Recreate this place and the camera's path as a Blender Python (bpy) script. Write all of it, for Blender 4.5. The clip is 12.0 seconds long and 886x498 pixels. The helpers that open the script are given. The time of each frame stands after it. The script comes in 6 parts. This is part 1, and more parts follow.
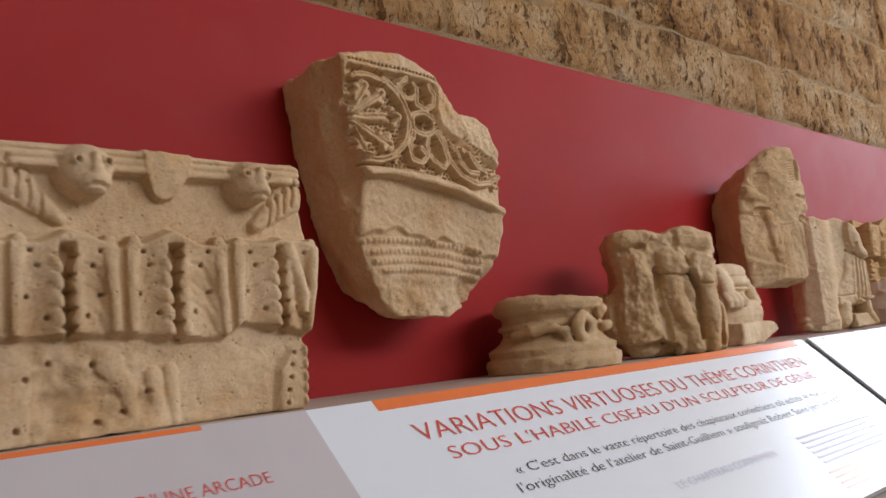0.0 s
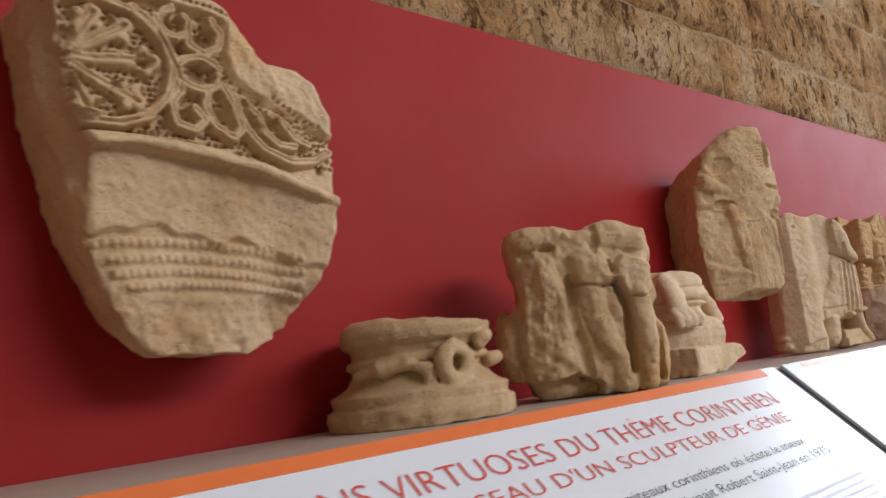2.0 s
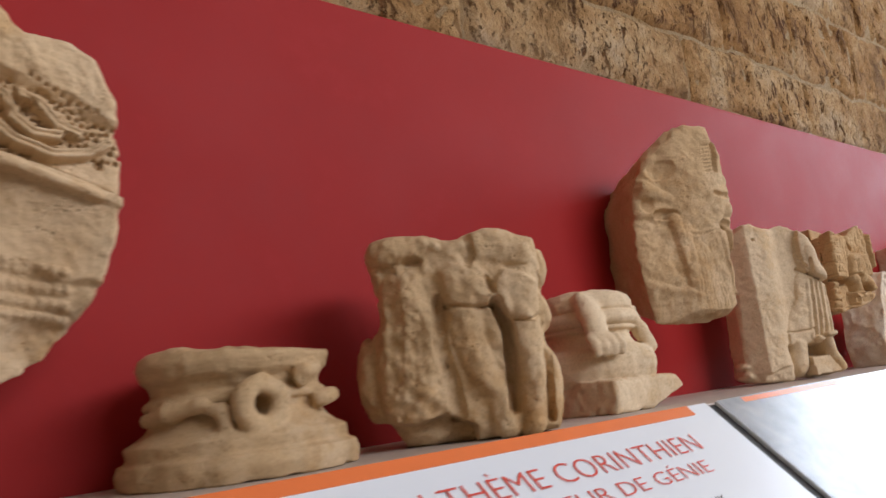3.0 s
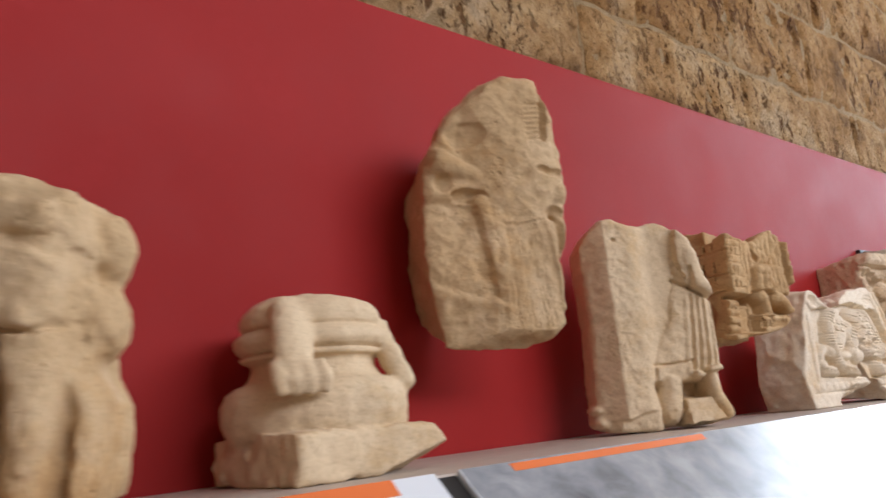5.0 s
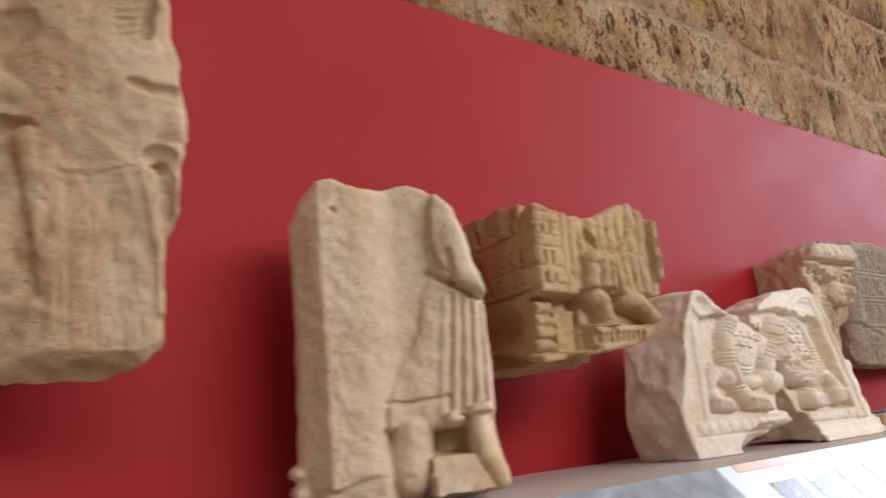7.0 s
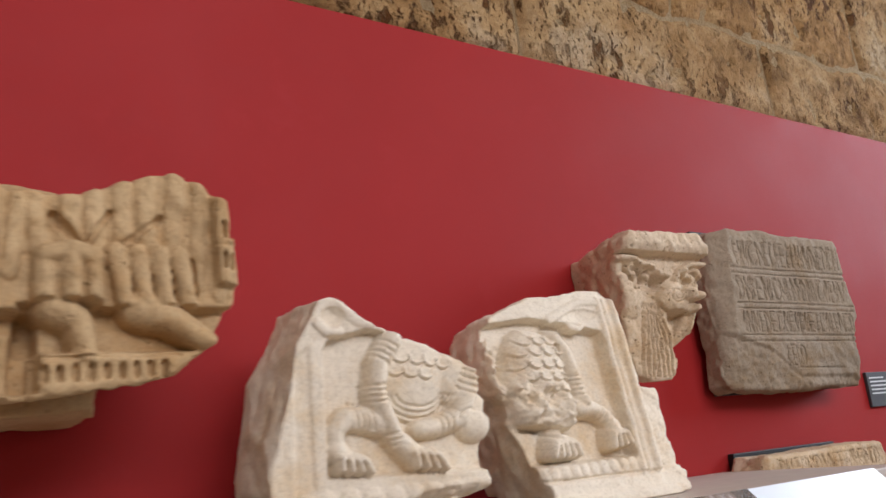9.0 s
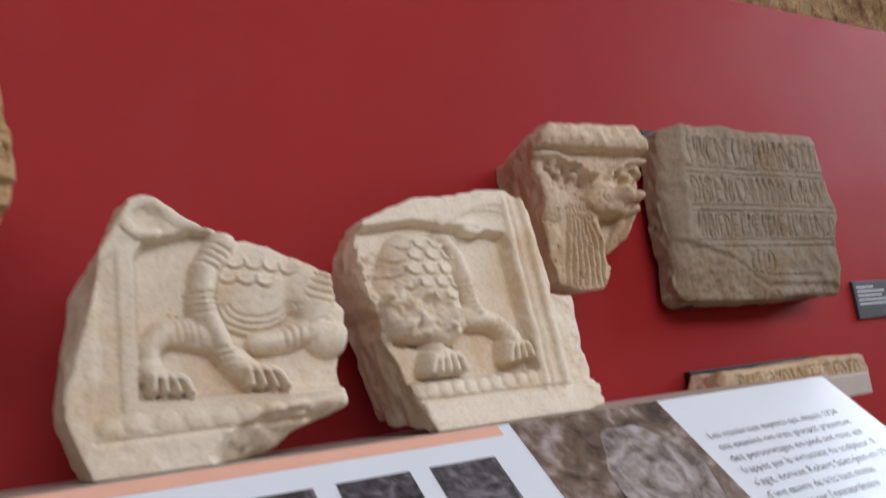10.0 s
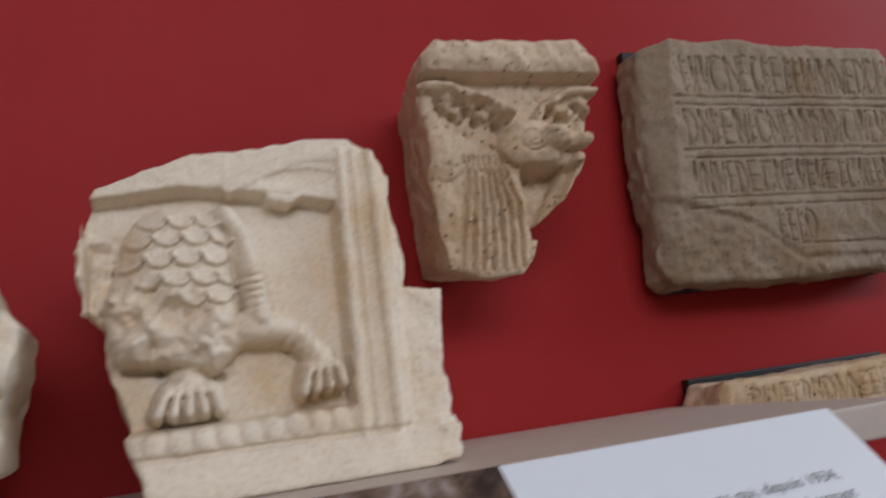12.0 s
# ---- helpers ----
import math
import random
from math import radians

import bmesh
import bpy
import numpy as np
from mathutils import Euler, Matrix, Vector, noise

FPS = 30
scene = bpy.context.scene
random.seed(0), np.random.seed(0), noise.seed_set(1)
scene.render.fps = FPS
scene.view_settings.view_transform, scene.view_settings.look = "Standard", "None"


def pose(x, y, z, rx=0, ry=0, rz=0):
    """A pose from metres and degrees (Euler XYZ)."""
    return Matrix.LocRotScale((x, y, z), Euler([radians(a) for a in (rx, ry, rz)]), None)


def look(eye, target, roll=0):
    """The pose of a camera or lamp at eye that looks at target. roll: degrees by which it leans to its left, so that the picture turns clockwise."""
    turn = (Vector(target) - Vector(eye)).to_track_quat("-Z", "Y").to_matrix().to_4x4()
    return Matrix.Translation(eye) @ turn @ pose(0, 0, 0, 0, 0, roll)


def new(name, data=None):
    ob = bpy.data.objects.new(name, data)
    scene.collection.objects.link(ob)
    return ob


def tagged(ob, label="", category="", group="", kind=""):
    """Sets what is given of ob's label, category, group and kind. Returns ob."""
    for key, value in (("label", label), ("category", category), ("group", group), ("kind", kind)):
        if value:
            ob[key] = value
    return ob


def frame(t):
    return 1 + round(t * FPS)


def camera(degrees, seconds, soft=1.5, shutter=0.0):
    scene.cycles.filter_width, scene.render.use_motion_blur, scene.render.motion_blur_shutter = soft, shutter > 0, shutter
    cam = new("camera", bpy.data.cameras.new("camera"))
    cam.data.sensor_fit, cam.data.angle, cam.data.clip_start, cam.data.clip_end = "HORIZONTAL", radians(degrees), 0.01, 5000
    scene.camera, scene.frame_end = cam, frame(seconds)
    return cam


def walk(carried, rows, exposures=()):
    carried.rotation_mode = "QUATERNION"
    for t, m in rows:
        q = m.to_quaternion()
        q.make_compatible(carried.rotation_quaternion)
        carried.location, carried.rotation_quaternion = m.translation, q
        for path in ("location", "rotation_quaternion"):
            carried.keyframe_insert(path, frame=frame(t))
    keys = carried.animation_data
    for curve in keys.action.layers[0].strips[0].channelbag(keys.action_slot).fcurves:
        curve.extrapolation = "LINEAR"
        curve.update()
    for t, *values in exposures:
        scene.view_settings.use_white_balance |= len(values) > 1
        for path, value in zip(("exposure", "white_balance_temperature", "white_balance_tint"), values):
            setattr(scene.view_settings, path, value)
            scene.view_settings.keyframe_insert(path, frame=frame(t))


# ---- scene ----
cam = camera(57.7, 12.0, shutter=0.5)
METRES, EYE, TILT, LEAN, TURN = 4.0, 1.2, 7.32, 5.7, -41.89
ROWS = [
    (0.0, 0.0, 0.0, 0.0, -0.0, -0.0, -0.0),
    (0.5, 0.003, 0.0497, -0.0059, -0.21, 0.42, 0.59),
    (1.0, 0.0073, 0.0803, -0.0071, -3.16, 1.21, 0.83),
    (1.5, 0.0279, 0.0999, -0.0082, -3.56, 1.2, 1.08),
    (2.0, 0.0686, 0.1229, -0.0064, -0.26, 1.44, 1.29),
    (2.5, 0.1001, 0.1507, -0.0081, 0.3, 2.06, 1.42),
    (4.5, 0.2148, 0.2831, -0.0105, 3.08, 5.09, 0.39),
    (5.0, 0.2419, 0.3091, -0.0161, 0.82, 4.54, -0.14),
    (5.5, 0.2605, 0.363, -0.0217, -0.11, 4.61, -0.62),
    (6.0, 0.2796, 0.3999, -0.0214, -3.61, 4.78, -0.71),
    (6.5, 0.3164, 0.4267, -0.0196, -2.54, 5.13, -0.16),
    (7.0, 0.3621, 0.4424, -0.0157, 3.22, 5.13, -0.16),
    (7.5, 0.3994, 0.4608, -0.0142, 1.76, 5.1, 0.2),
    (9.5, 0.5448, 0.583, -0.0157, 11.24, 6.13, 2.21),
    (10.0, 0.561, 0.6023, -0.0297, 11.73, 2.71, 3.33),
    (10.5, 0.5694, 0.642, -0.0383, 12.39, -0.04, 3.64),
    (11.0, 0.5689, 0.6671, -0.039, 13.41, -0.46, 3.81),
    (11.5, 0.5822, 0.6875, -0.0381, 16.95, -0.61, 4.52),
    (12.0, 0.6141, 0.7034, -0.0299, 20.82, 1.17, 4.94),
]
walk(cam, [(t, pose(0, 0, EYE, TILT, LEAN, TURN) @ pose(METRES * x, METRES * y, METRES * z, 90 + pitch, roll, yaw)) for t, x, y, z, yaw, pitch, roll in ROWS],
     exposures=((0.0, -0.14, 6500, 10), (2.5, -0.14, 6500, 10), (4.5, 0.0, 6400, 10), (7.5, -0.04, 6400, 10), (9.5, -0.30, 6300, 10), (10.5, -0.66, 6220, 10), (12.0, -0.80, 6220, 10)))

# ---- light ----
world = bpy.data.worlds.new("sky")
scene.world = world
world.use_nodes = True
wn = world.node_tree.nodes
sky = wn.new("ShaderNodeTexSky")
sky.sky_type = "NISHITA"
sky.sun_disc = False
sky.sun_elevation, sky.sun_rotation = radians(48), radians(150)
world.node_tree.links.new(sky.outputs["Color"], wn["Background"].inputs["Color"])
wn["Background"].inputs["Strength"].default_value = 0.12


def area_light(name, at, target, wide, high, watts, colour):
    lamp = bpy.data.lights.new(name, "AREA")
    lamp.shape, lamp.size, lamp.size_y, lamp.energy, lamp.color = "RECTANGLE", wide, high, watts, colour
    ob = new(name, lamp)
    ob.matrix_world = look(at, target)
    return ob


# daylight in the opening of the end wall, and an added fill lamp at the long wall behind the walker
area_light("daylight_end_window", (8.98, -0.4, 3.2), (0, -0.4, 1.6), 3.2, 2.4, 200, (0.83, 0.93, 1.07))
# added fill for the stones' front faces; its source is not known
area_light("front_fill_high", (3.4, -3.85, 3.5), (2.4, 1.3, 1.3), 5.0, 1.3, 215, (0.97, 0.97, 1.06))


# ---- materials ----
def material(name, rough=0.8):
    m = bpy.data.materials.new(name)
    m.use_nodes = True
    b = m.node_tree.nodes["Principled BSDF"]
    b.inputs["Roughness"].default_value = rough
    return m, m.node_tree.nodes, m.node_tree.links, b


def noise_node(n, l, src, scale, detail=6.0, rough=0.6):
    t = n.new("ShaderNodeTexNoise")
    t.inputs["Scale"].default_value, t.inputs["Detail"].default_value, t.inputs["Roughness"].default_value = scale, detail, rough
    l.new(src, t.inputs["Vector"])
    return t


def ramp_node(n, l, src, stops):
    r = n.new("ShaderNodeValToRGB")
    els = r.color_ramp.elements
    while len(els) < len(stops):
        els.new(0.5)
    for e, (p, c) in zip(els, stops):
        e.position, e.color = p, (*c, 1)
    l.new(src, r.inputs["Fac"])
    return r


def mix_node(n, l, a, b, fac, mode="MIX"):
    x = n.new("ShaderNodeMix")
    x.data_type, x.blend_type = "RGBA", mode
    for sock, v in ((x.inputs[0], fac), (x.inputs[6], a), (x.inputs[7], b)):
        if isinstance(v, bpy.types.NodeSocket):
            l.new(v, sock)
        elif isinstance(v, (tuple, list)):
            sock.default_value = (*v, 1)
        else:
            sock.default_value = v
    return x.outputs[2]


def limestone(name, light, dark, stain, pits=0.5, grain=0.0012, stain_amount=0.75):
    """Weathered limestone: cloudy colour, ochre or grey stains, fine pits and tool grain."""
    m, n, l, b = material(name, 0.88)
    tc = n.new("ShaderNodeTexCoord").outputs["Object"]
    cloud = noise_node(n, l, tc, 9.0, 5.0, 0.6)
    base = ramp_node(n, l, cloud.outputs["Fac"], [(0.3, dark), (0.68, light)]).outputs["Color"]
    patch = noise_node(n, l, tc, 4.3, 7.0, 0.68)
    patch_f = ramp_node(n, l, patch.outputs["Fac"], [(0.48, (0, 0, 0)), (0.7, (stain_amount,) * 3)]).outputs["Color"]
    base = mix_node(n, l, base, stain, patch_f)
    rust = noise_node(n, l, tc, 6.5, 6.0, 0.7)
    base = mix_node(n, l, base, (0.90, 0.76, 0.56), ramp_node(n, l, rust.outputs["Fac"], [(0.52, (0, 0, 0)), (0.68, (0.8, 0.8, 0.8))]).outputs["Color"], "MULTIPLY")
    soot = noise_node(n, l, tc, 3.4, 8.0, 0.72)
    base = mix_node(n, l, base, (0.78, 0.77, 0.76), ramp_node(n, l, soot.outputs["Fac"], [(0.52, (0, 0, 0)), (0.66, (stain_amount,) * 3)]).outputs["Color"], "MULTIPLY")
    speck = noise_node(n, l, tc, 240.0, 3.0, 0.7)
    speck_c = ramp_node(n, l, speck.outputs["Fac"], [(0.3, (0.8, 0.77, 0.73)), (0.52, (1, 1, 1)), (0.75, (1.05, 1.04, 1.03))]).outputs["Color"]
    base = mix_node(n, l, base, speck_c, 0.75, "MULTIPLY")
    vor = n.new("ShaderNodeTexVoronoi")
    vor.inputs["Scale"].default_value = 95.0
    l.new(tc, vor.inputs["Vector"])
    where = noise_node(n, l, tc, 14.0, 3.0)
    hole = ramp_node(n, l, vor.outputs["Distance"], [(0.08, (0, 0, 0)), (0.24, (1, 1, 1))]).outputs["Color"]
    hole = mix_node(n, l, hole, (1, 1, 1), ramp_node(n, l, where.outputs["Fac"], [(0.5 - 0.12 * pits, (1, 1, 1)), (0.62 - 0.12 * pits, (0, 0, 0))]).outputs["Color"])
    base = mix_node(n, l, base, mix_node(n, l, (0.55, 0.46, 0.36), (1, 1, 1), hole), pits, "MULTIPLY")
    l.new(base, b.inputs["Base Color"])
    rough = noise_node(n, l, tc, 60.0, 8.0, 0.72)
    hsum = n.new("ShaderNodeMath")
    hsum.operation = "MULTIPLY_ADD"
    hsum.inputs[1].default_value = pits * 0.8
    l.new(hole, hsum.inputs[0])
    l.new(rough.outputs["Fac"], hsum.inputs[2])
    bump = n.new("ShaderNodeBump")
    bump.inputs["Strength"].default_value, bump.inputs["Distance"].default_value = 0.9, grain * 4
    l.new(hsum.outputs[0], bump.inputs["Height"])
    l.new(bump.outputs["Normal"], b.inputs["Normal"])
    b.inputs["Specular IOR Level"].default_value = 0.25
    return m


TAN = limestone("tan_limestone", (0.706, 0.512, 0.305), (0.595, 0.413, 0.233), (0.750, 0.576, 0.380))
PALE_TAN = limestone("pale_tan_limestone", (0.791, 0.636, 0.434), (0.688, 0.538, 0.353), (0.618, 0.477, 0.307), pits=0.35, grain=0.0008)
OCHRE = limestone("ochre_limestone", (0.595, 0.401, 0.207), (0.465, 0.300, 0.147), (0.670, 0.487, 0.286), stain_amount=0.3)
GOLD = limestone("golden_weathered_limestone", (0.662, 0.472, 0.268), (0.529, 0.366, 0.199), (0.728, 0.569, 0.379), pits=0.45)
CREAM = limestone("cream_white_limestone", (0.858, 0.760, 0.614), (0.800, 0.690, 0.539), (0.830, 0.700, 0.514), pits=0.12, grain=0.0008, stain_amount=0.3)
SHELLY = limestone("shelly_pale_limestone", (0.778, 0.629, 0.454), (0.660, 0.507, 0.348), (0.606, 0.437, 0.260), pits=0.9)
GREY = limestone("grey_brown_inscribed_limestone", (0.41, 0.325, 0.235), (0.32, 0.25, 0.175), (0.27, 0.215, 0.155), pits=0.4)


def red_paint():
    m, n, l, b = material("matt_red_wall_paint", 0.5)
    tc = n.new("ShaderNodeTexCoord").outputs["Object"]
    a = noise_node(n, l, tc, 2.2, 4.0, 0.55)
    c = ramp_node(n, l, a.outputs["Fac"], [(0.3, (0.305, 0.0175, 0.0165)), (0.7, (0.340, 0.0215, 0.0205))]).outputs["Color"]
    scuff = noise_node(n, l, tc, 7.0, 6.0, 0.7)
    c = mix_node(n, l, c, (0.37, 0.034, 0.036), ramp_node(n, l, scuff.outputs["Fac"], [(0.58, (0, 0, 0)), (0.8, (0.5, 0.5, 0.5))]).outputs["Color"])
    l.new(c, b.inputs["Base Color"])
    l.new(ramp_node(n, l, scuff.outputs["Fac"], [(0.3, (0.50,) * 3), (0.7, (0.62,) * 3)]).outputs["Color"], b.inputs["Roughness"])
    fine = noise_node(n, l, tc, 380.0, 3.0)
    bump = n.new("ShaderNodeBump")
    bump.inputs["Strength"].default_value, bump.inputs["Distance"].default_value = 0.25, 0.0006
    l.new(fine.outputs["Fac"], bump.inputs["Height"])
    l.new(bump.outputs["Normal"], b.inputs["Normal"])
    b.inputs["Specular IOR Level"].default_value = 0.13
    return m


def plain(name, colour, rough=0.6, vary=0.08, scale=30.0, spec=0.4):
    m, n, l, b = material(name, rough)
    tc = n.new("ShaderNodeTexCoord").outputs["Object"]
    t = noise_node(n, l, tc, scale, 5.0)
    lo, hi = tuple(c * (1 - vary) for c in colour), tuple(min(1, c * (1 + vary)) for c in colour)
    l.new(ramp_node(n, l, t.outputs["Fac"], [(0.3, lo), (0.7, hi)]).outputs["Color"], b.inputs["Base Color"])
    b.inputs["Specular IOR Level"].default_value = spec
    return m


def rubble_stone():
    m, n, l, b = material("pitted_tuff_masonry", 0.92)
    geo = n.new("ShaderNodeNewGeometry").outputs["Position"]
    info = n.new("ShaderNodeObjectInfo").outputs["Random"]
    cloud = noise_node(n, l, geo, 4.2, 8.0, 0.62)
    c = ramp_node(n, l, cloud.outputs["Fac"], [(0.34, (0.205, 0.112, 0.042)), (0.45, (0.346, 0.199, 0.082)), (0.54, (0.432, 0.276, 0.130)), (0.64, (0.454, 0.325, 0.189))]).outputs["Color"]
    tint = ramp_node(n, l, info, [(0.0, (0.86, 0.78, 0.68)), (0.4, (1.0, 0.95, 0.88)), (0.7, (1.02, 1.0, 0.96)), (1.0, (1.0, 1.02, 1.06))]).outputs["Color"]
    c = mix_node(n, l, c, tint, 1.0, "MULTIPLY")
    # slanted bedding: pits are drawn out along it
    bed = n.new("ShaderNodeMapping")
    bed.inputs["Rotation"].default_value, bed.inputs["Scale"].default_value = (0, radians(28), 0), (1.0, 1.0, 0.5)
    l.new(geo, bed.inputs["Vector"])
    zone = noise_node(n, l, geo, 3.1, 4.0, 0.6)
    porous = ramp_node(n, l, zone.outputs["Fac"], [(0.40, (1, 1, 1)), (0.60, (0.40, 0.40, 0.40))]).outputs["Color"]
    large = noise_node(n, l, bed.outputs[0], 30.0, 5.0, 0.62)
    small = noise_node(n, l, bed.outputs[0], 115.0, 3.0, 0.6)
    pits = mix_node(n, l, ramp_node(n, l, large.outputs["Fac"], [(0.38, (0, 0, 0)), (0.44, (1, 1, 1))]).outputs["Color"],
                    ramp_node(n, l, small.outputs["Fac"], [(0.34, (0, 0, 0)), (0.42, (1, 1, 1))]).outputs["Color"], 1.0, "MULTIPLY")
    pits = mix_node(n, l, (1, 1, 1), pits, porous)
    c = mix_node(n, l, c, mix_node(n, l, (0.30, 0.21, 0.14), (1, 1, 1), pits), 1.0, "MULTIPLY")
    grain = noise_node(n, l, geo, 46.0, 7.0, 0.74)
    c = mix_node(n, l, c, ramp_node(n, l, grain.outputs["Fac"], [(0.3, (0.66, 0.61, 0.55)), (0.5, (1, 1, 1)), (0.70, (1.22, 1.22, 1.20))]).outputs["Color"], 0.9, "MULTIPLY")
    l.new(c, b.inputs["Base Color"])
    total = n.new("ShaderNodeMath")
    total.operation = "MULTIPLY_ADD"
    total.inputs[1].default_value = 1.2
    l.new(pits, total.inputs[0])
    l.new(grain.outputs["Fac"], total.inputs[2])
    bump = n.new("ShaderNodeBump")
    bump.inputs["Strength"].default_value, bump.inputs["Distance"].default_value = 1.0, 0.010
    l.new(total.outputs[0], bump.inputs["Height"])
    l.new(bump.outputs["Normal"], b.inputs["Normal"])
    b.inputs["Specular IOR Level"].default_value = 0.15
    return m


RED = red_paint()
TUFF = rubble_stone()
MORTAR = limestone("sandy_lime_mortar", (0.440, 0.312, 0.168), (0.350, 0.235, 0.116), (0.460, 0.346, 0.202), grain=0.006)
SHELF = plain("greige_painted_shelf", (0.50, 0.43, 0.37), 0.5, 0.06)
PLASTER = plain("lime_plaster", (0.62, 0.54, 0.43), 0.9, 0.1, 6.0, 0.2)
FLOOR = plain("worn_stone_floor", (0.24, 0.20, 0.155), 0.6, 0.2, 5.0)
WHITE_PRINT = plain("white_printed_laminate", (0.75, 0.80, 0.85), 0.2, 0.01, 10.0, 0.42)
GREY_PRINT = plain("pale_grey_printed_laminate", (0.56, 0.53, 0.55), 0.18, 0.02, 10.0, 0.55)
ORANGE_PRINT = plain("orange_print", (0.80, 0.20, 0.06), 0.25, 0.03)
PEACH_PRINT = plain("peach_print", (0.82, 0.46, 0.34), 0.25, 0.03)
RED_INK = plain("coral_red_ink", (0.66, 0.085, 0.06), 0.4, 0.03)
DARK_INK = plain("dark_grey_ink", (0.045, 0.045, 0.05), 0.4, 0.03)
PALE_INK = plain("pale_lilac_ink", (0.52, 0.50, 0.62), 0.4, 0.03)
BLACK = plain("black_metal", (0.012, 0.012, 0.013), 0.5, 0.1)
EDGE = plain("aluminium_panel_edge", (0.62, 0.63, 0.65), 0.35, 0.03)


# ---- sculpting ----
class Sculpt:
    """A block of stone as a field of distances, cut and built up by simple shapes, then skinned as one mesh.
    x runs along the wall, y into it, z up."""

    def __init__(self, lo, hi, step, seed=1):
        self.lo, self.step = np.array(lo, float), step
        self.n = [int((h - a) / step) + 2 for a, h in zip(lo, hi)]
        self.ax = [self.lo[i] + step * np.arange(self.n[i]) for i in range(3)]
        self.d = np.full(self.n, 0.5, np.float32)
        self.rng = np.random.default_rng(seed)

    def box_of(self, lo, hi, pad=0.03):
        s = []
        for i in range(3):
            a = int(np.floor((lo[i] - pad - self.lo[i]) / self.step))
            b = int(np.ceil((hi[i] + pad - self.lo[i]) / self.step)) + 1
            s.append(slice(min(max(a, 0), self.n[i]), min(max(b, 0), self.n[i])))
        return tuple(s)

    def xyz(self, s=(slice(None),) * 3):
        return (self.ax[0][s[0]][:, None, None].astype(np.float32), self.ax[1][s[1]][None, :, None].astype(np.float32),
                self.ax[2][s[2]][None, None, :].astype(np.float32))

    def add(self, d, s=(slice(None),) * 3, k=0.006):
        a = self.d[s]
        h = np.maximum(k - np.abs(a - d), 0) / k
        self.d[s] = np.minimum(a, d) - h * h * k * 0.25

    def cut(self, d, s=(slice(None),) * 3, k=0.004):
        a = self.d[s]
        h = np.maximum(k - np.abs(a + d), 0) / k
        self.d[s] = np.maximum(a, -d) + h * h * k * 0.25

    def grain(self, amp, size):
        """Smooth lattice noise over the whole block."""
        r = self.rng.uniform(-1, 1, [int(n * self.step / size) + 3 for n in self.n]).astype(np.float32)
        for i in range(3):
            p = np.arange(self.n[i]) * self.step / size
            j = p.astype(int)
            f = p - j
            f = (f * f * (3 - 2 * f)).astype(np.float32)
            f = f.reshape([-1 if q == i else 1 for q in range(3)])
            r = np.take(r, j, axis=i) * (1 - f) + np.take(r, j + 1, axis=i) * f
        return r * amp

    def rough(self, *pairs):
        for amp, size in pairs:
            self.d += self.grain(amp, size)

    def prism(self, outline, front, back, lean=0.0, taper=0.0, edge=0.012, turn=0.0, op="add", k=0.006, wobble=0.0, taper_from=None):
        """An outline in x and z, from the front plane (at z = 0) to the back. lean: metres back per metre up. turn: metres back per metre along x.
        taper: how far the outline shrinks per metre towards the back."""
        P = np.array(outline, float)
        xs, zs = [p.min() for p in P.T], [p.max() for p in P.T]
        s = self.box_of((xs[0], -9, xs[1]), (zs[0], 9, zs[1]), 0.05)
        X, Z = self.ax[0][s[0]][:, None], self.ax[2][s[2]][None, :]
        best, inside = np.full((X.shape[0], Z.shape[1]), 9.0), np.zeros((X.shape[0], Z.shape[1]), bool)
        for (x0, z0), (x1, z1) in zip(P, np.roll(P, -1, 0)):
            ex, ez = x1 - x0, z1 - z0
            t = np.clip(((X - x0) * ex + (Z - z0) * ez) / (ex * ex + ez * ez), 0, 1)
            best = np.minimum(best, (X - x0 - t * ex) ** 2 + (Z - z0 - t * ez) ** 2)
            if ez:
                inside ^= ((z0 > Z) != (z1 > Z)) & (X < ex * (Z - z0) / ez + x0)
        d2 = (np.sqrt(best) * np.where(inside, -1, 1)).astype(np.float32)[:, None, :]
        x, y, z = self.xyz(s)
        yy = y - lean * z - turn * x
        d2 = d2 + taper * np.maximum(yy - (front if taper_from is None else taper_from), 0)
        if wobble:
            d2 = d2 + self.grain(wobble, 0.035)[s] + self.grain(wobble * 0.6, 0.012)[s]
        a, b = d2 + edge, np.maximum(front - yy, y - back) + edge
        d = np.minimum(np.maximum(a, b), 0) + np.sqrt(np.maximum(a, 0) ** 2 + np.maximum(b, 0) ** 2) - edge
        (self.add if op == "add" else self.cut)(d, s, k)

    def capsule(self, a, b, r0, r1=None, op="add", k=0.006, flat=1.0):
        r1 = r0 if r1 is None else r1
        a, b = np.array(a, float), np.array(b, float)
        rm = max(r0, r1)
        s = self.box_of(np.minimum(a, b) - rm, np.maximum(a, b) + rm, 0.012)
        x, y, z = self.xyz(s)
        if 0 in (x.size, y.size, z.size):
            return
        e = b - a
        t = np.clip(((x - a[0]) * e[0] + (y - a[1]) * e[1] + (z - a[2]) * e[2]) / max(e @ e, 1e-9), 0, 1)
        d = np.sqrt((x - a[0] - t * e[0]) ** 2 + ((y - a[1] - t * e[1]) / flat) ** 2 + (z - a[2] - t * e[2]) ** 2) - (r0 + (r1 - r0) * t)
        (self.add if op == "add" else self.cut)(d, s, k)

    def line(self, pts, r, op="add", k=0.004, flat=1.0, r1=None):
        m = len(pts) - 1
        for i in range(m):
            q0 = r if r1 is None else r + (r1 - r) * i / m
            q1 = r if r1 is None else r + (r1 - r) * (i + 1) / m
            self.capsule(pts[i], pts[i + 1], q0, q1, op, k, flat)

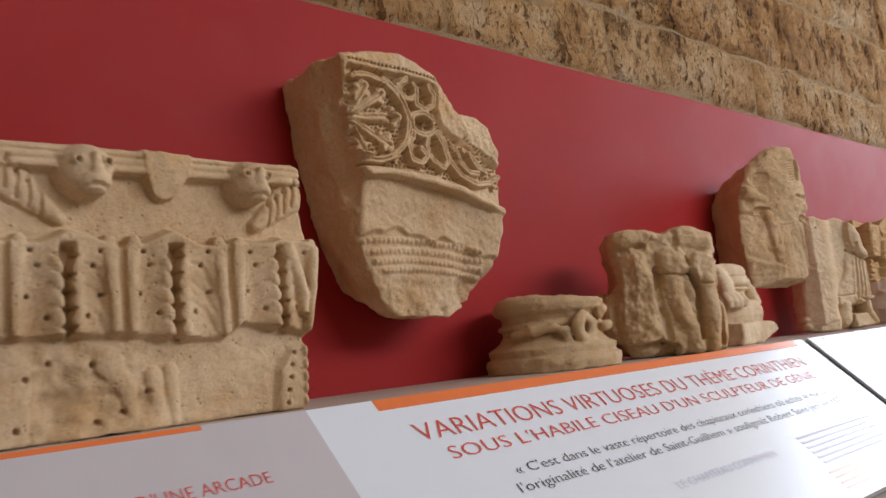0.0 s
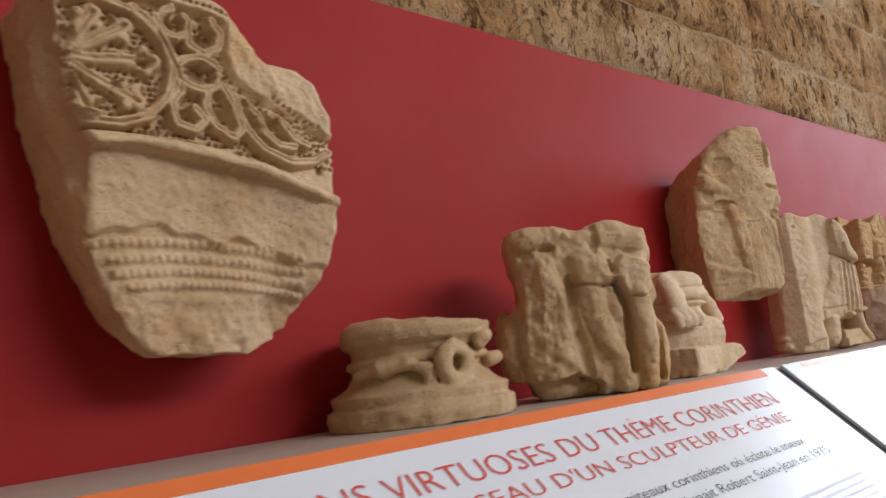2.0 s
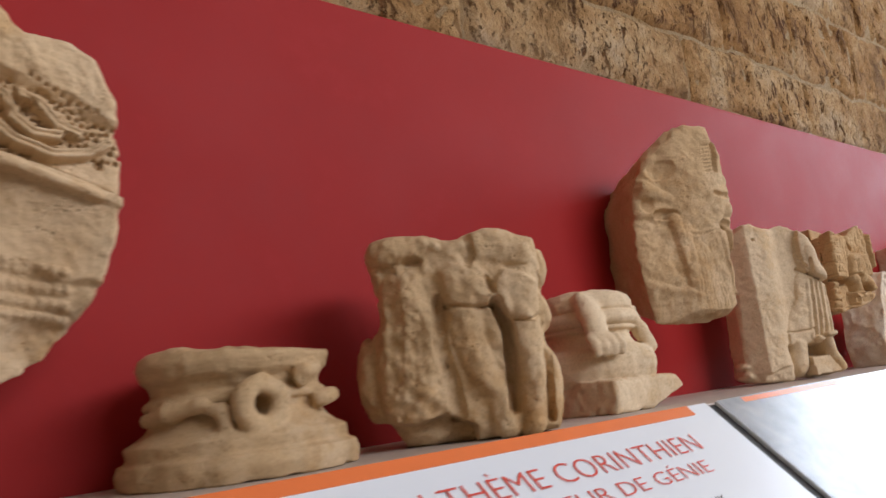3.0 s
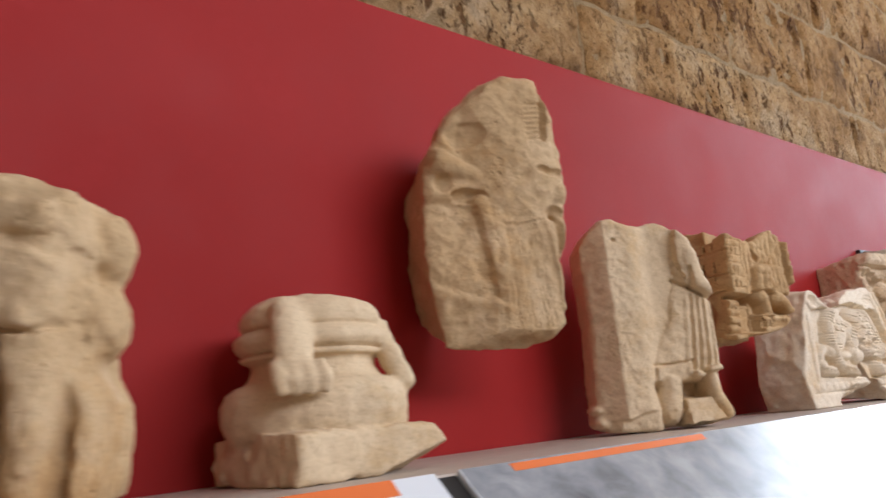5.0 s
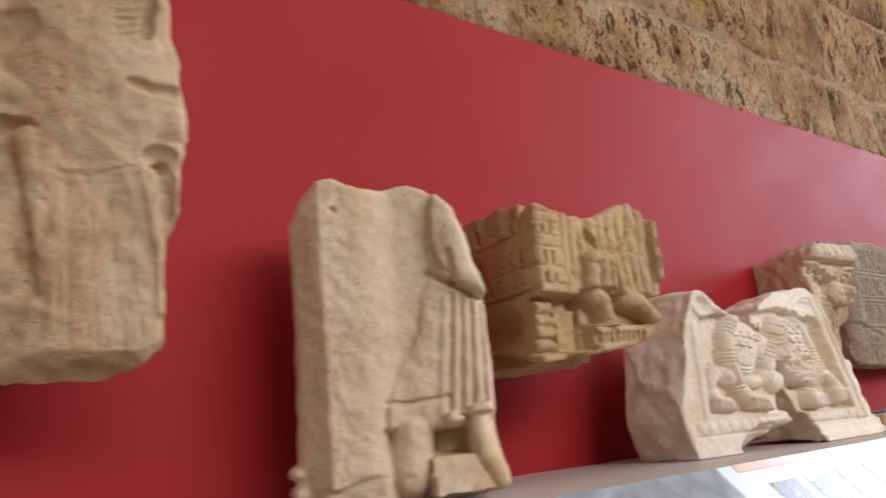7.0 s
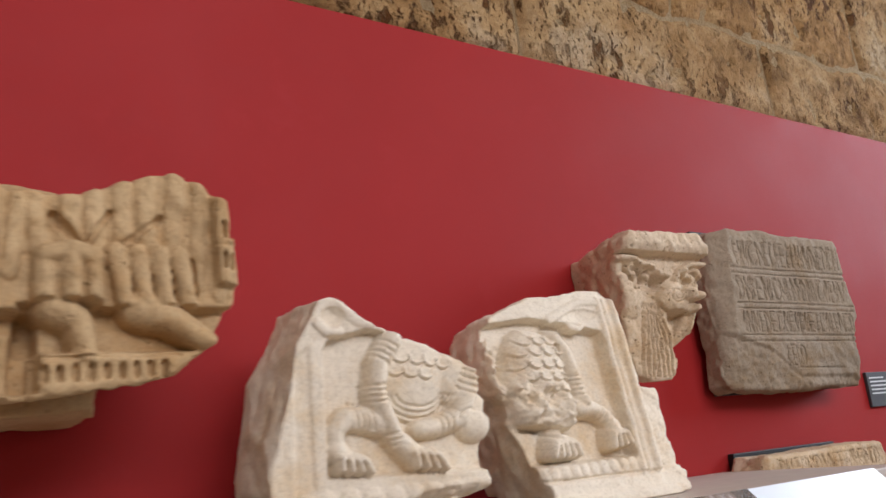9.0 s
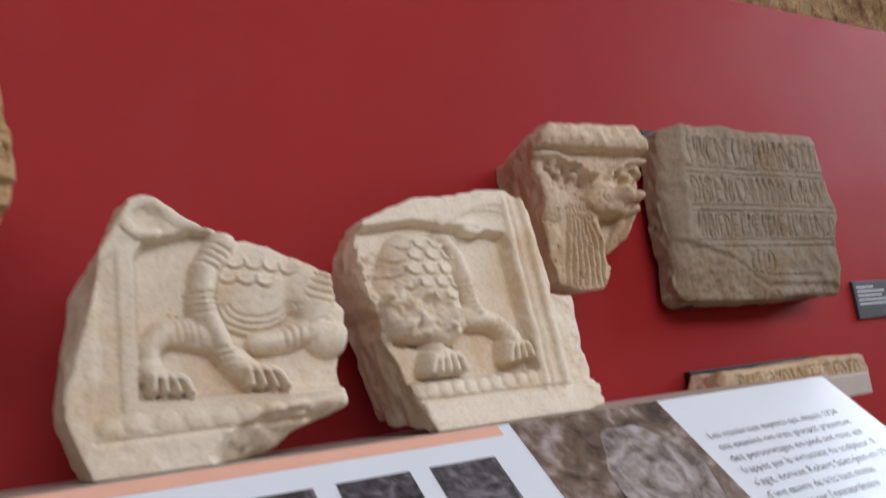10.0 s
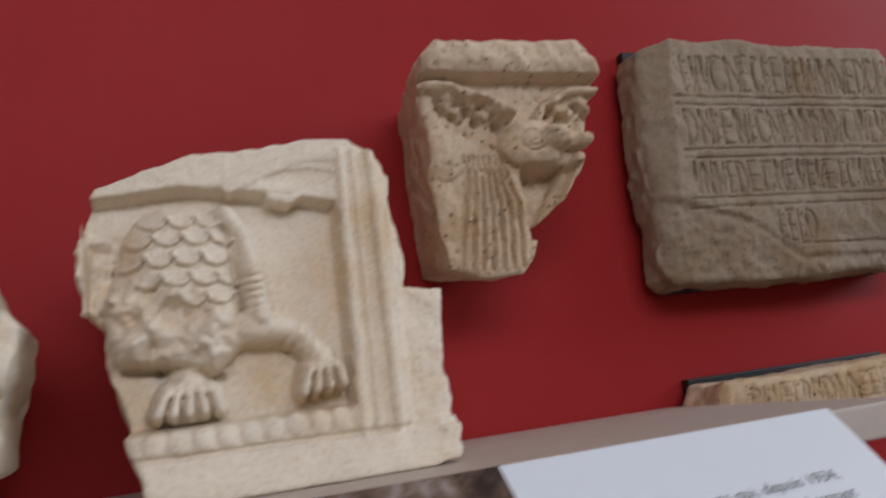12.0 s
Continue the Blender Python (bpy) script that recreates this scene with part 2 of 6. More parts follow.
    def ball(self, c, r, op="add", k=0.006):
        """r: a radius, or three half axes."""
        r = np.array([r] * 3 if np.isscalar(r) else r, float)
        s = self.box_of(np.array(c) - r, np.array(c) + r, 0.012)
        x, y, z = self.xyz(s)
        if 0 in (x.size, y.size, z.size):
            return
        q = np.sqrt(((x - c[0]) / r[0]) ** 2 + ((y - c[1]) / r[1]) ** 2 + ((z - c[2]) / r[2]) ** 2)
        d = (q - 1) * r.min()
        (self.add if op == "add" else self.cut)(d, s, k)

    def lathe(self, cx, cy, profile, k=0.003, edge=0.002):
        """A turned body about a vertical axis: profile rows of z and radius."""
        x, y, z = self.xyz()
        zs, rs = zip(*profile)
        R = np.interp(self.ax[2], zs, rs).astype(np.float32)[None, None, :]
        d = np.maximum(np.sqrt((x - cx) ** 2 + (y - cy) ** 2) - R, np.maximum(zs[0] - z, z - zs[-1])) * 0.85
        self.add(d, k=k)

    def plane(self, point, normal, k=0.004, wobble=0.0, size=0.04):
        """Break away everything on the normal's side of a plane."""
        nrm = np.array(normal, float) / np.linalg.norm(normal)
        x, y, z = self.xyz()
        d = (x - point[0]) * nrm[0] + (y - point[1]) * nrm[1] + (z - point[2]) * nrm[2]
        if wobble:
            d = d + self.grain(wobble, size) + self.grain(wobble * 0.5, size * 0.4)
        self.d = np.maximum(self.d, d.astype(np.float32))

    # -- relief on the front: a height for each x and z --
    def canvas(self):
        self.X, self.Z = np.meshgrid(self.ax[0], self.ax[2], indexing="ij")
        self.H = np.zeros_like(self.X)
        return self

    def poly2(self, outline):
        """Signed distance to an outline in x and z."""
        P = np.array(outline, float)
        best, ins = np.full(self.X.shape, 9.0), np.zeros(self.X.shape, bool)
        for (x0, z0), (x1, z1) in zip(P, np.roll(P, -1, 0)):
            ex, ez = x1 - x0, z1 - z0
            t = np.clip(((self.X - x0) * ex + (self.Z - z0) * ez) / (ex * ex + ez * ez), 0, 1)
            best = np.minimum(best, (self.X - x0 - t * ex) ** 2 + (self.Z - z0 - t * ez) ** 2)
            if ez:
                ins ^= ((z0 > self.Z) != (z1 > self.Z)) & (self.X < ex * (self.Z - z0) / ez + x0)
        return np.sqrt(best) * np.where(ins, -1, 1)

    def level(self, outline, h, soft=0.004):
        """Raise (or sink) the inside of an outline."""
        f = np.clip(0.5 - self.poly2(outline) / soft, 0, 1)
        self.H += h * f * f * (3 - 2 * f)

    def dome(self, cx, cz, rx, rz, h, turn=0.0):
        c, s = math.cos(radians(turn)), math.sin(radians(turn))
        u, v = (self.X - cx) * c + (self.Z - cz) * s, -(self.X - cx) * s + (self.Z - cz) * c
        self.H += h * np.sqrt(np.maximum(1 - (u / rx) ** 2 - (v / rz) ** 2, 0))

    def stroke(self, pts, r, h, r1=None, power=0.5):
        """A rounded ridge (h above 0) or groove along a line."""
        best = np.zeros_like(self.X)
        m = len(pts) - 1
        for i in range(m):
            (x0, z0), (x1, z1) = pts[i], pts[i + 1]
            ex, ez = x1 - x0, z1 - z0
            t = np.clip(((self.X - x0) * ex + (self.Z - z0) * ez) / max(ex * ex + ez * ez, 1e-9), 0, 1)
            rr = r if r1 is None else r + (r1 - r) * (i + t) / m
            best = np.maximum(best, 1 - ((self.X - x0 - t * ex) ** 2 + (self.Z - z0 - t * ez) ** 2) / rr ** 2)
        self.H += h * np.maximum(best, 0) ** power

    def limb(self, pts, r, h, r1=None, floor=0.0):
        """A rounded ridge that stands on a floor and merges with what is already higher."""
        best = np.zeros_like(self.X)
        m = len(pts) - 1
        for i in range(m):
            (x0, z0), (x1, z1) = pts[i], pts[i + 1]
            ex, ez = x1 - x0, z1 - z0
            t = np.clip(((self.X - x0) * ex + (self.Z - z0) * ez) / max(ex * ex + ez * ez, 1e-9), 0, 1)
            rr = r if r1 is None else r + (r1 - r) * (i + t) / m
            best = np.maximum(best, 1 - ((self.X - x0 - t * ex) ** 2 + (self.Z - z0 - t * ez) ** 2) / rr ** 2)
        self.H = np.where(best > 0, np.maximum(self.H, floor + h * np.sqrt(np.maximum(best, 0))), self.H)

    def bulge(self, cx, cz, rx, rz, h, turn=0.0, floor=0.0):
        """A rounded swelling on a floor, merging in the same way."""
        c, s = math.cos(radians(turn)), math.sin(radians(turn))
        u, v = (self.X - cx) * c + (self.Z - cz) * s, -(self.X - cx) * s + (self.Z - cz) * c
        q = 1 - (u / rx) ** 2 - (v / rz) ** 2
        self.H = np.where(q > 0, np.maximum(self.H, floor + h * np.sqrt(np.maximum(q, 0))), self.H)

    def union(self, lines, h, soft=0.3):
        """Flat-topped ridges that merge where they meet: rows of points, first radius, last radius."""
        best = np.zeros_like(self.X)
        for pts, r, r1 in lines:
            m = len(pts) - 1
            for i in range(m):
                (x0, z0), (x1, z1) = pts[i], pts[i + 1]
                ex, ez = x1 - x0, z1 - z0
                t = np.clip(((self.X - x0) * ex + (self.Z - z0) * ez) / max(ex * ex + ez * ez, 1e-9), 0, 1)
                rr = r + (r1 - r) * (i + t) / m
                best = np.maximum(best, 1 - np.hypot(self.X - x0 - t * ex, self.Z - z0 - t * ez) / rr)
        f = np.clip(best / soft, 0, 1)
        self.H += h * np.sqrt(f * (2 - f))

    def hole(self, x, z, r=0.003, h=0.012):
        self.H -= h * np.clip(1.4 - 1.4 * ((self.X - x) ** 2 + (self.Z - z) ** 2) / r ** 2, 0, 1)

    def arc(self, cx, cz, rx, rz, a0, a1, n=14):
        return [(cx + rx * math.cos(radians(a0 + (a1 - a0) * i / n)), cz + rz * math.sin(radians(a0 + (a1 - a0) * i / n))) for i in range(n + 1)]

    def ragged(self, amp, size, where=1.0):
        for a, s in ((amp, size), (amp * 0.5, size * 0.45), (amp * 0.3, size * 0.2)):
            n = [int(q.max() - q.min() + 1) for q in (self.X / s, self.Z / s)]
            r = self.rng.uniform(-1, 1, (n[0] + 3, n[1] + 3))
            u, v = (self.X - self.X.min()) / s, (self.Z - self.Z.min()) / s
            i, j = u.astype(int), v.astype(int)
            f, g = u - i, v - j
            f, g = f * f * (3 - 2 * f), g * g * (3 - 2 * g)
            self.H += a * where * (r[i, j] * (1 - f) * (1 - g) + r[i + 1, j] * f * (1 - g) + r[i, j + 1] * (1 - f) * g + r[i + 1, j + 1] * f * g)

    def inside(self, outline, soft=0.01):
        return np.clip(0.5 - self.poly2(outline) / soft, 0, 1)

    def carve(self, outline, front, back, lean=0.0, turn=0.0, taper=0.0, edge=0.014, wobble=0.003):
        """The block of that outline, with the relief on its front."""
        top = float(self.H.max())
        self.prism(outline, front - top - 0.012, back, lean, taper, 0.002, turn, wobble=wobble, taper_from=front)
        q = np.clip(1 + self.poly2(outline) / edge, 0, 1)
        h = (self.H - edge * (1 - np.sqrt(np.maximum(1 - q * q, 0)))).astype(np.float32)
        x, y, z = self.xyz()
        self.d = np.maximum(self.d, (front + lean * z + turn * x - h[:, None, :] - y) * 0.7)

    def mesh(self, name):
        """Skin the field: one vertex in each crossed cell, one face at each crossed edge."""
        d = self.d
        for i in range(3):
            e = [slice(None)] * 3
            for q in (0, -1):
                e[i] = q
                d[tuple(e)] = np.maximum(d[tuple(e)], 0.001)
        ins = d < 0
        cnt = np.zeros([n - 1 for n in self.n], np.int8)
        cs = [(i, j, k) for i in (0, 1) for j in (0, 1) for k in (0, 1)]
        for i, j, k in cs:
            cnt += ins[i:self.n[0] - 1 + i, j:self.n[1] - 1 + j, k:self.n[2] - 1 + k]
        act = np.argwhere((cnt > 0) & (cnt < 8))
        ids = np.full(cnt.shape, -1, np.int32)
        ids[act[:, 0], act[:, 1], act[:, 2]] = np.arange(len(act))
        val = {c: d[act[:, 0] + c[0], act[:, 1] + c[1], act[:, 2] + c[2]] for c in cs}
        tot, num = np.zeros((len(act), 3)), np.zeros(len(act))
        for a in cs:
            for i in range(3):
                if a[i] == 0:
                    b = tuple(1 if q == i else a[q] for q in range(3))
                    va, vb = val[a], val[b]
                    hit = (va < 0) != (vb < 0)
                    t = np.where(hit, va / np.where(hit, va - vb, 1), 0)
                    p = np.tile(np.array(a, float), (len(act), 1))
                    p[:, i] = t
                    tot += p * hit[:, None]
                    num += hit
        co = self.lo + self.step * (act + tot / num[:, None])
        faces = []
        for i in range(3):
            u, v = (i + 1) % 3, (i + 2) % 3
            s0, s1 = [slice(None)] * 3, [slice(None)] * 3
            s0[i], s1[i] = slice(0, -1), slice(1, None)
            a, b = ins[tuple(s0)], ins[tuple(s1)]
            e = np.argwhere(a != b)
            ok = (e[:, u] > 0) & (e[:, v] > 0) & (e[:, u] < self.n[u] - 1) & (e[:, v] < self.n[v] - 1)
            e = e[ok]
            flip = ~a[e[:, 0], e[:, 1], e[:, 2]]
            quad = []
            for du, dv in ((1, 1), (0, 1), (0, 0), (1, 0)):
                c = e.copy()
                c[:, u] -= du
                c[:, v] -= dv
                quad.append(ids[c[:, 0], c[:, 1], c[:, 2]])
            quad = np.stack(quad, 1)
            quad[flip] = quad[flip][:, ::-1]
            faces.append(quad)
        f = np.concatenate(faces)
        me = bpy.data.meshes.new(name)
        me.vertices.add(len(co))
        me.vertices.foreach_set("co", co.ravel())
        me.loops.add(f.size)
        me.loops.foreach_set("vertex_index", f.ravel().astype(np.int32))
        me.polygons.add(len(f))
        me.polygons.foreach_set("loop_start", np.arange(0, f.size, 4, dtype=np.int32))
        me.polygons.foreach_set("use_smooth", np.ones(len(f), bool))
        me.update(calc_edges=True)
        me.validate()
        return me

    def finish(self, name, mat, at, label, category, group="", turned=0.0, parts=()):
        """Skin the stone; parts: carved members as (name, label, low corner, high corner), each a mesh of its own under the stone."""
        whole = self.mesh(name)
        nv, nf = len(whole.vertices), len(whole.polygons)
        co, nrm, quads = np.empty(nv * 3, np.float32), np.empty(nv * 3, np.float32), np.empty(nf * 4, np.int32)
        if not parts or len(whole.loops) != nf * 4:
            meshes = [(whole, name, "")]
        else:
            whole.vertices.foreach_get("co", co)
            whole.vertices.foreach_get("normal", nrm)
            whole.loops.foreach_get("vertex_index", quads)
            co, nrm, quads = co.reshape(-1, 3), nrm.reshape(-1, 3), quads.reshape(-1, 4)
            mid = co[quads].mean(1)
            owner = np.zeros(nf, int)
            for i, (_, _, lo, hi) in enumerate(parts):
                inside = np.all((mid > np.array(lo)) & (mid < np.array(hi)), axis=1)
                owner[inside & (owner == 0)] = i + 1
            meshes = []
            for i, (part_name, part_label) in enumerate([(name, "")] + [p[:2] for p in parts]):
                f = quads[owner == i]
                used, f = np.unique(f, return_inverse=True)
                me = bpy.data.meshes.new(part_name)
                me.from_pydata(co[used].tolist(), [], f.reshape(-1, 4).tolist())
                me.polygons.foreach_set("use_smooth", np.ones(len(me.polygons), bool))
                me.normals_split_custom_set_from_vertices(nrm[used].tolist())
                meshes.append((me, part_name, part_label))
            bpy.data.meshes.remove(whole)
        top = None
        for me, part_name, part_label in meshes:
            me.materials.append(mat)
            ob = new(part_name, me)
            if top is None:
                top = ob
                ob.matrix_world = pose(*at, 0, 0, turned)
            else:
                ob.parent = top
                if part_label:
                    tagged(ob, part_label)
        return tagged(top, label, category, group)


# ---- small builders ----
def part(name, bm, mat, parent=None, label="", at=None):
    me = bpy.data.meshes.new(name)
    bm.to_mesh(me)
    bm.free()
    me.materials.append(mat)
    ob = new(name, me)
    if at is not None:
        ob.matrix_world = at
    if parent is not None:
        ob.parent = parent
    if label:
        tagged(ob, label)
    return ob


def box(lo, hi, bevel=0.0):
    bm = bmesh.new()
    bmesh.ops.create_cube(bm, size=1.0)
    for v in bm.verts:
        v.co = Vector([a + (b - a) * (c + 0.5) for a, b, c in zip(lo, hi, v.co)])
    if bevel:
        bmesh.ops.bevel(bm, geom=bm.edges[:], offset=bevel, segments=2, affect="EDGES", profile=0.6)
    return bm


WALL_Y, SHELF_Z, RED_TOP = 1.32, 1.138, 1.945

# ---- the room ----
tagged(part("red_wall", box((-3.0, WALL_Y, 0.0), (9.0, 1.47, RED_TOP), 0.003), RED), "tall display wall painted deep red, behind the carved stones", "wall", kind="structure")
tagged(part("shelf", box((-3.0, 0.962, SHELF_Z - 0.03), (4.34, WALL_Y - 0.002, SHELF_Z), 0.003), SHELF), "long greige painted ledge along the red wall", "shelf", kind="structure")
tagged(part("plinth_front", box((-3.0, 0.99, 0.0), (4.3, 1.02, SHELF_Z - 0.032)), SHELF), "greige painted front below the ledge", "wall", kind="structure")
tagged(part("floor", box((-3.2, -4.2, -0.1), (9.2, 1.9, 0.0)), FLOOR), "worn stone floor of the hall", "floor", kind="structure")
tagged(part("ceiling", box((-3.2, -4.2, 4.6), (9.2, 1.9, 4.8)), PLASTER), "pale plastered ceiling of the hall", "ceiling", kind="structure")
tagged(part("wall_west", box((-3.2, -4.0, 0.0), (-3.0, 1.55, 4.6)), PLASTER), "plain plastered end wall", "wall", kind="structure")


def holed_wall(name, plane, lo, hi, hole, thick, label):
    """A wall with one window opening. plane: 'x' or 'y', the axis that it stands across; lo, hi and hole: along and up."""
    bm = bmesh.new()
    (a0, z0), (a1, z1), (h0, k0, h1, k1) = lo, hi, hole
    for p, q in (((a0, z0), (a1, k0)), ((a0, k1), (a1, z1)), ((a0, k0), (h0, k1)), ((h1, k0), (a1, k1))):
        m = bmesh.ops.create_cube(bm, size=1.0)
        for v in m["verts"]:
            along, up, deep = p[0] + (q[0] - p[0]) * (v.co.x + 0.5), p[1] + (q[1] - p[1]) * (v.co.z + 0.5), thick[0] + (thick[1] - thick[0]) * (v.co.y + 0.5)
            v.co = (deep, along, up) if plane == "x" else (along, deep, up)
    return tagged(part(name, bm, PLASTER), label, "wall", kind="structure")


holed_wall("wall_east", "x", (-4.0, 0.0), (1.55, 4.6), (-2.0, 2.0, 1.2, 4.4), (9.0, 9.3), "plastered end wall with a tall window opening")
# out of view; the opening is added to suit the front fill lamp
holed_wall("wall_south", "y", (-3.0, 0.0), (9.0, 4.6), (0.85, 2.85, 5.95, 4.15), (-4.2, -3.9), "unseen plastered long wall with an opening added for the fill lamp")


# ---- the carved stones ----
def sculpt(w, h, front, step=0.0028, seed=1, deep=0.07):
    return Sculpt((-0.05, front - deep, -0.02), (w + 0.04, 0.01, h + 0.03), step, seed).canvas()


def paw(S, wx, wz, x0, z0, x1, z1, floor, n=4, r=0.0105):
    """A foot that fans out from the wrist into rounded toes with claws."""
    cx, cz = (x0 + x1) / 2, (z0 + z1) / 2
    S.limb([(wx, wz), (wx + (cx - wx) * 0.6, wz + (cz - wz) * 0.6)], 0.015, 0.030, (x1 - x0) * 0.42, floor=floor)
    for i in range(n):
        f = i / (n - 1)
        x, z = x0 + (x1 - x0) * f, z0 + (z1 - z0) * f
        kx = cx + (x - cx) * 0.62 + (wx - cx) * 0.35
        kz = z + (wz - z) * 0.62
        S.limb([(kx, kz), ((kx + x) / 2 + 0.001, (kz + z) / 2 + 0.004), (x, z + 0.001)], r * 0.74, 0.036, r * 0.58, floor=floor)
        S.limb([(x, z + 0.003), (x + 0.0015, z - 0.005)], r * 0.36, 0.022, r * 0.22, floor=floor)
    for i in range(n - 1):
        f = (i + 0.5) / (n - 1)
        x, z = x0 + (x1 - x0) * f, z0 + (z1 - z0) * f
        S.stroke([(cx + (x - cx) * 0.75 + (wx - cx) * 0.2, z + (wz - z) * 0.45), (x, z - 0.003)], 0.0016, -0.007)


def bands(S, a, b, along, n, half, r=0.0022, h=-0.005):
    """Grooves across a limb from a to b, each along the given direction."""
    for i in range(n):
        f = i / max(n - 1, 1)
        x, z = a[0] + (b[0] - a[0]) * f, a[1] + (b[1] - a[1]) * f
        S.stroke([(x - along[0] * half, z - along[1] * half), (x, z - 0.002), (x + along[0] * half, z + along[1] * half)], r, h)


def capital_with_heads():
    S = sculpt(0.80, 0.37, -0.29, 0.0025, 3, 0.11)
    O = [(0.0, 0.0), (0.752, 0.0), (0.762, 0.1), (0.766, 0.12), (0.79, 0.222), (0.784, 0.25), (0.772, 0.31), (0.768, 0.362), (0.755, 0.37), (0.646, 0.367), (0.595, 0.368), (0.53, 0.371), (0.3, 0.367), (0.0, 0.366)]
    # smooth bell sunk below a grooved abacus
    S.level([(-0.1, 0.12), (0.9, 0.12), (0.9, 0.337), (-0.1, 0.337)], -0.017, 0.016)
    for z in (0.363, 0.352, 0.341):
        S.limb([(-0.05, z), (0.9, z)], 0.0056, 0.007, floor=-0.003)
    chip = [(0.523, 0.38), (0.528, 0.335), (0.538, 0.309), (0.552, 0.303), (0.568, 0.308), (0.588, 0.338), (0.597, 0.38)]
    S.H = np.where(S.poly2(chip) < 0, np.maximum(S.H, 0.006 - 0.25 * np.maximum(0.345 - S.Z, 0)), S.H)
    # small diagonal leaves that climb to the corners
    for a, b in (((0.335, 0.345), (0.418, 0.275)), ((0.775, 0.338), (0.69, 0.272)), ((0.1, 0.335), (0.19, 0.272))):
        S.limb([a, b], 0.032, 0.013, 0.010, floor=-0.016)
        dx, dz = b[0] - a[0], b[1] - a[1]
        for f in (0.1, 0.26, 0.42, 0.58, 0.74):
            S.stroke([(a[0] + dx * f + 0.002, a[1] + dz * f + 0.022), (a[0] + dx * f - 0.001, a[1] + dz * f - 0.016)], 0.0026, -0.006)
            S.hole(a[0] + dx * f, a[1] + dz * f + 0.016, 0.003, 0.008)
    # ring of broad leaves
    gaps = (0.0, 0.142, 0.282, 0.421, 0.558, 0.72, 0.86)
    for g0, g1 in zip(gaps, gaps[1:]):
        c, w = (g0 + g1) / 2, (g1 - g0) / 2
        u = (S.X - c) / w
        # two half leaves, each cupped, rising to a flared lip over the stalk
        inside = (np.abs(u) <= 1.0) * 1.0
        top = 0.250 + 0.014 * u * u + 0.004 * np.sin(S.X * 60)
        body = np.clip((top - S.Z) / 0.012, 0, 1)
        body = body * body * (3 - 2 * body) * np.clip((S.Z - 0.108) / 0.008, 0, 1) * inside
        cup = 0.022 - 0.012 * np.exp(-((np.abs(u) - 0.45) / 0.22) ** 2) * np.clip((0.25 - S.Z) / 0.06, 0, 1)
        cup = cup + 0.009 * np.clip((S.Z - 0.205) / 0.05, 0, 1) ** 2
        S.H = np.maximum(S.H, -0.017 + body * (cup + 0.003))
        for sgn in (-1, 1):
            S.limb([(c + sgn * 0.016, 0.245), (c + sgn * 0.012, 0.18), (c + sgn * 0.010, 0.118)], 0.0085, 0.005, 0.0065, floor=0.006)
            S.hole(c + sgn * w * 0.40, 0.232, 0.0030, 0.016)
            S.hole(c + sgn * w * 0.52, 0.214, 0.0030, 0.016)
            S.hole(c + sgn * w * 0.36, 0.176, 0.0034, 0.016)
            S.hole(c + sgn * w * 0.66, 0.150, 0.0034, 0.016)
            for i in range(3):
                S.stroke([(c + sgn * w * 0.3, 0.118 + 0.03 * i), (c + sgn * w * 0.46, 0.152 + 0.028 * i), (c + sgn * w * 0.7, 0.164 + 0.026 * i)], 0.0035, -0.0022)
        S.stroke([(c, 0.25), (c, 0.116)], 0.005, -0.010)
    # deep gaps between the leaves, their edges cut into rounded lobes
    for g in gaps:
        u = np.abs(S.X - g)
        phase = ((S.Z - 0.112 - 0.5 * u) / 0.0215) % 1.0
        half = 0.0026 + 0.0085 * (1 - np.sqrt(np.maximum(1 - (2 * phase - 1) ** 2, 0))) + 0.006 * np.clip((S.Z - 0.205) / 0.03, 0, 1)
        f = np.clip((half - u) / 0.003 + 0.5, 0, 1) * np.clip((S.Z - 0.110) / 0.004, 0, 1) * np.clip((0.243 - S.Z) / 0.008, 0, 1)
        S.H += 0.005 * np.exp(-((u - 0.012) / 0.007) ** 2) * np.clip((S.Z - 0.112) / 0.01, 0, 1) * np.clip((0.235 - S.Z) / 0.02, 0, 1) * np.sqrt(np.maximum(1 - (2 * phase - 1) ** 2, 0))
        S.H -= 0.024 * f
    # heads with blunt muzzles under the abacus
    for hx, hz, r in ((0.215, 0.333, 0.036), (0.449, 0.337, 0.038), (0.678, 0.336, 0.035)):
        S.bulge(hx, hz, r, r * 1.02, 0.052, floor=-0.02)
        S.bulge(hx + 0.004, hz - r * 0.5, r * 0.62, r * 0.48, 0.028, floor=0.010)
        S.limb([(hx + 0.003, hz + 0.010), (hx + 0.005, hz - r * 0.45)], 0.006, 0.007, 0.010, floor=0.030)
        S.stroke([(hx - r * 0.75, hz + 0.016), (hx - 0.002, hz + 0.019), (hx + r * 0.75, hz + 0.014)], 0.006, 0.004)
        S.stroke([(hx - r * 0.5, hz - r * 0.78), (hx + 0.004, hz - r * 0.66), (hx + r * 0.6, hz - r * 0.78)], 0.0026, -0.006)
        for e in (-0.42, 0.52):
            S.bulge(hx + e * r, hz + 0.006, 0.0085, 0.006, 0.008, floor=0.026)
            S.hole(hx + e * r, hz + 0.006, 0.0040, 0.014)
    # the leaves below are broken away; a few stumps are left
    low = [(-0.1, -0.05), (0.9, -0.05), (0.9, 0.11), (0.766, 0.108), (0.719, 0.12), (0.656, 0.131), (0.628, 0.112), (0.571, 0.113), (0.496, 0.124), (0.408, 0.126), (-0.1, 0.126)]
    f = S.inside(low, 0.008)
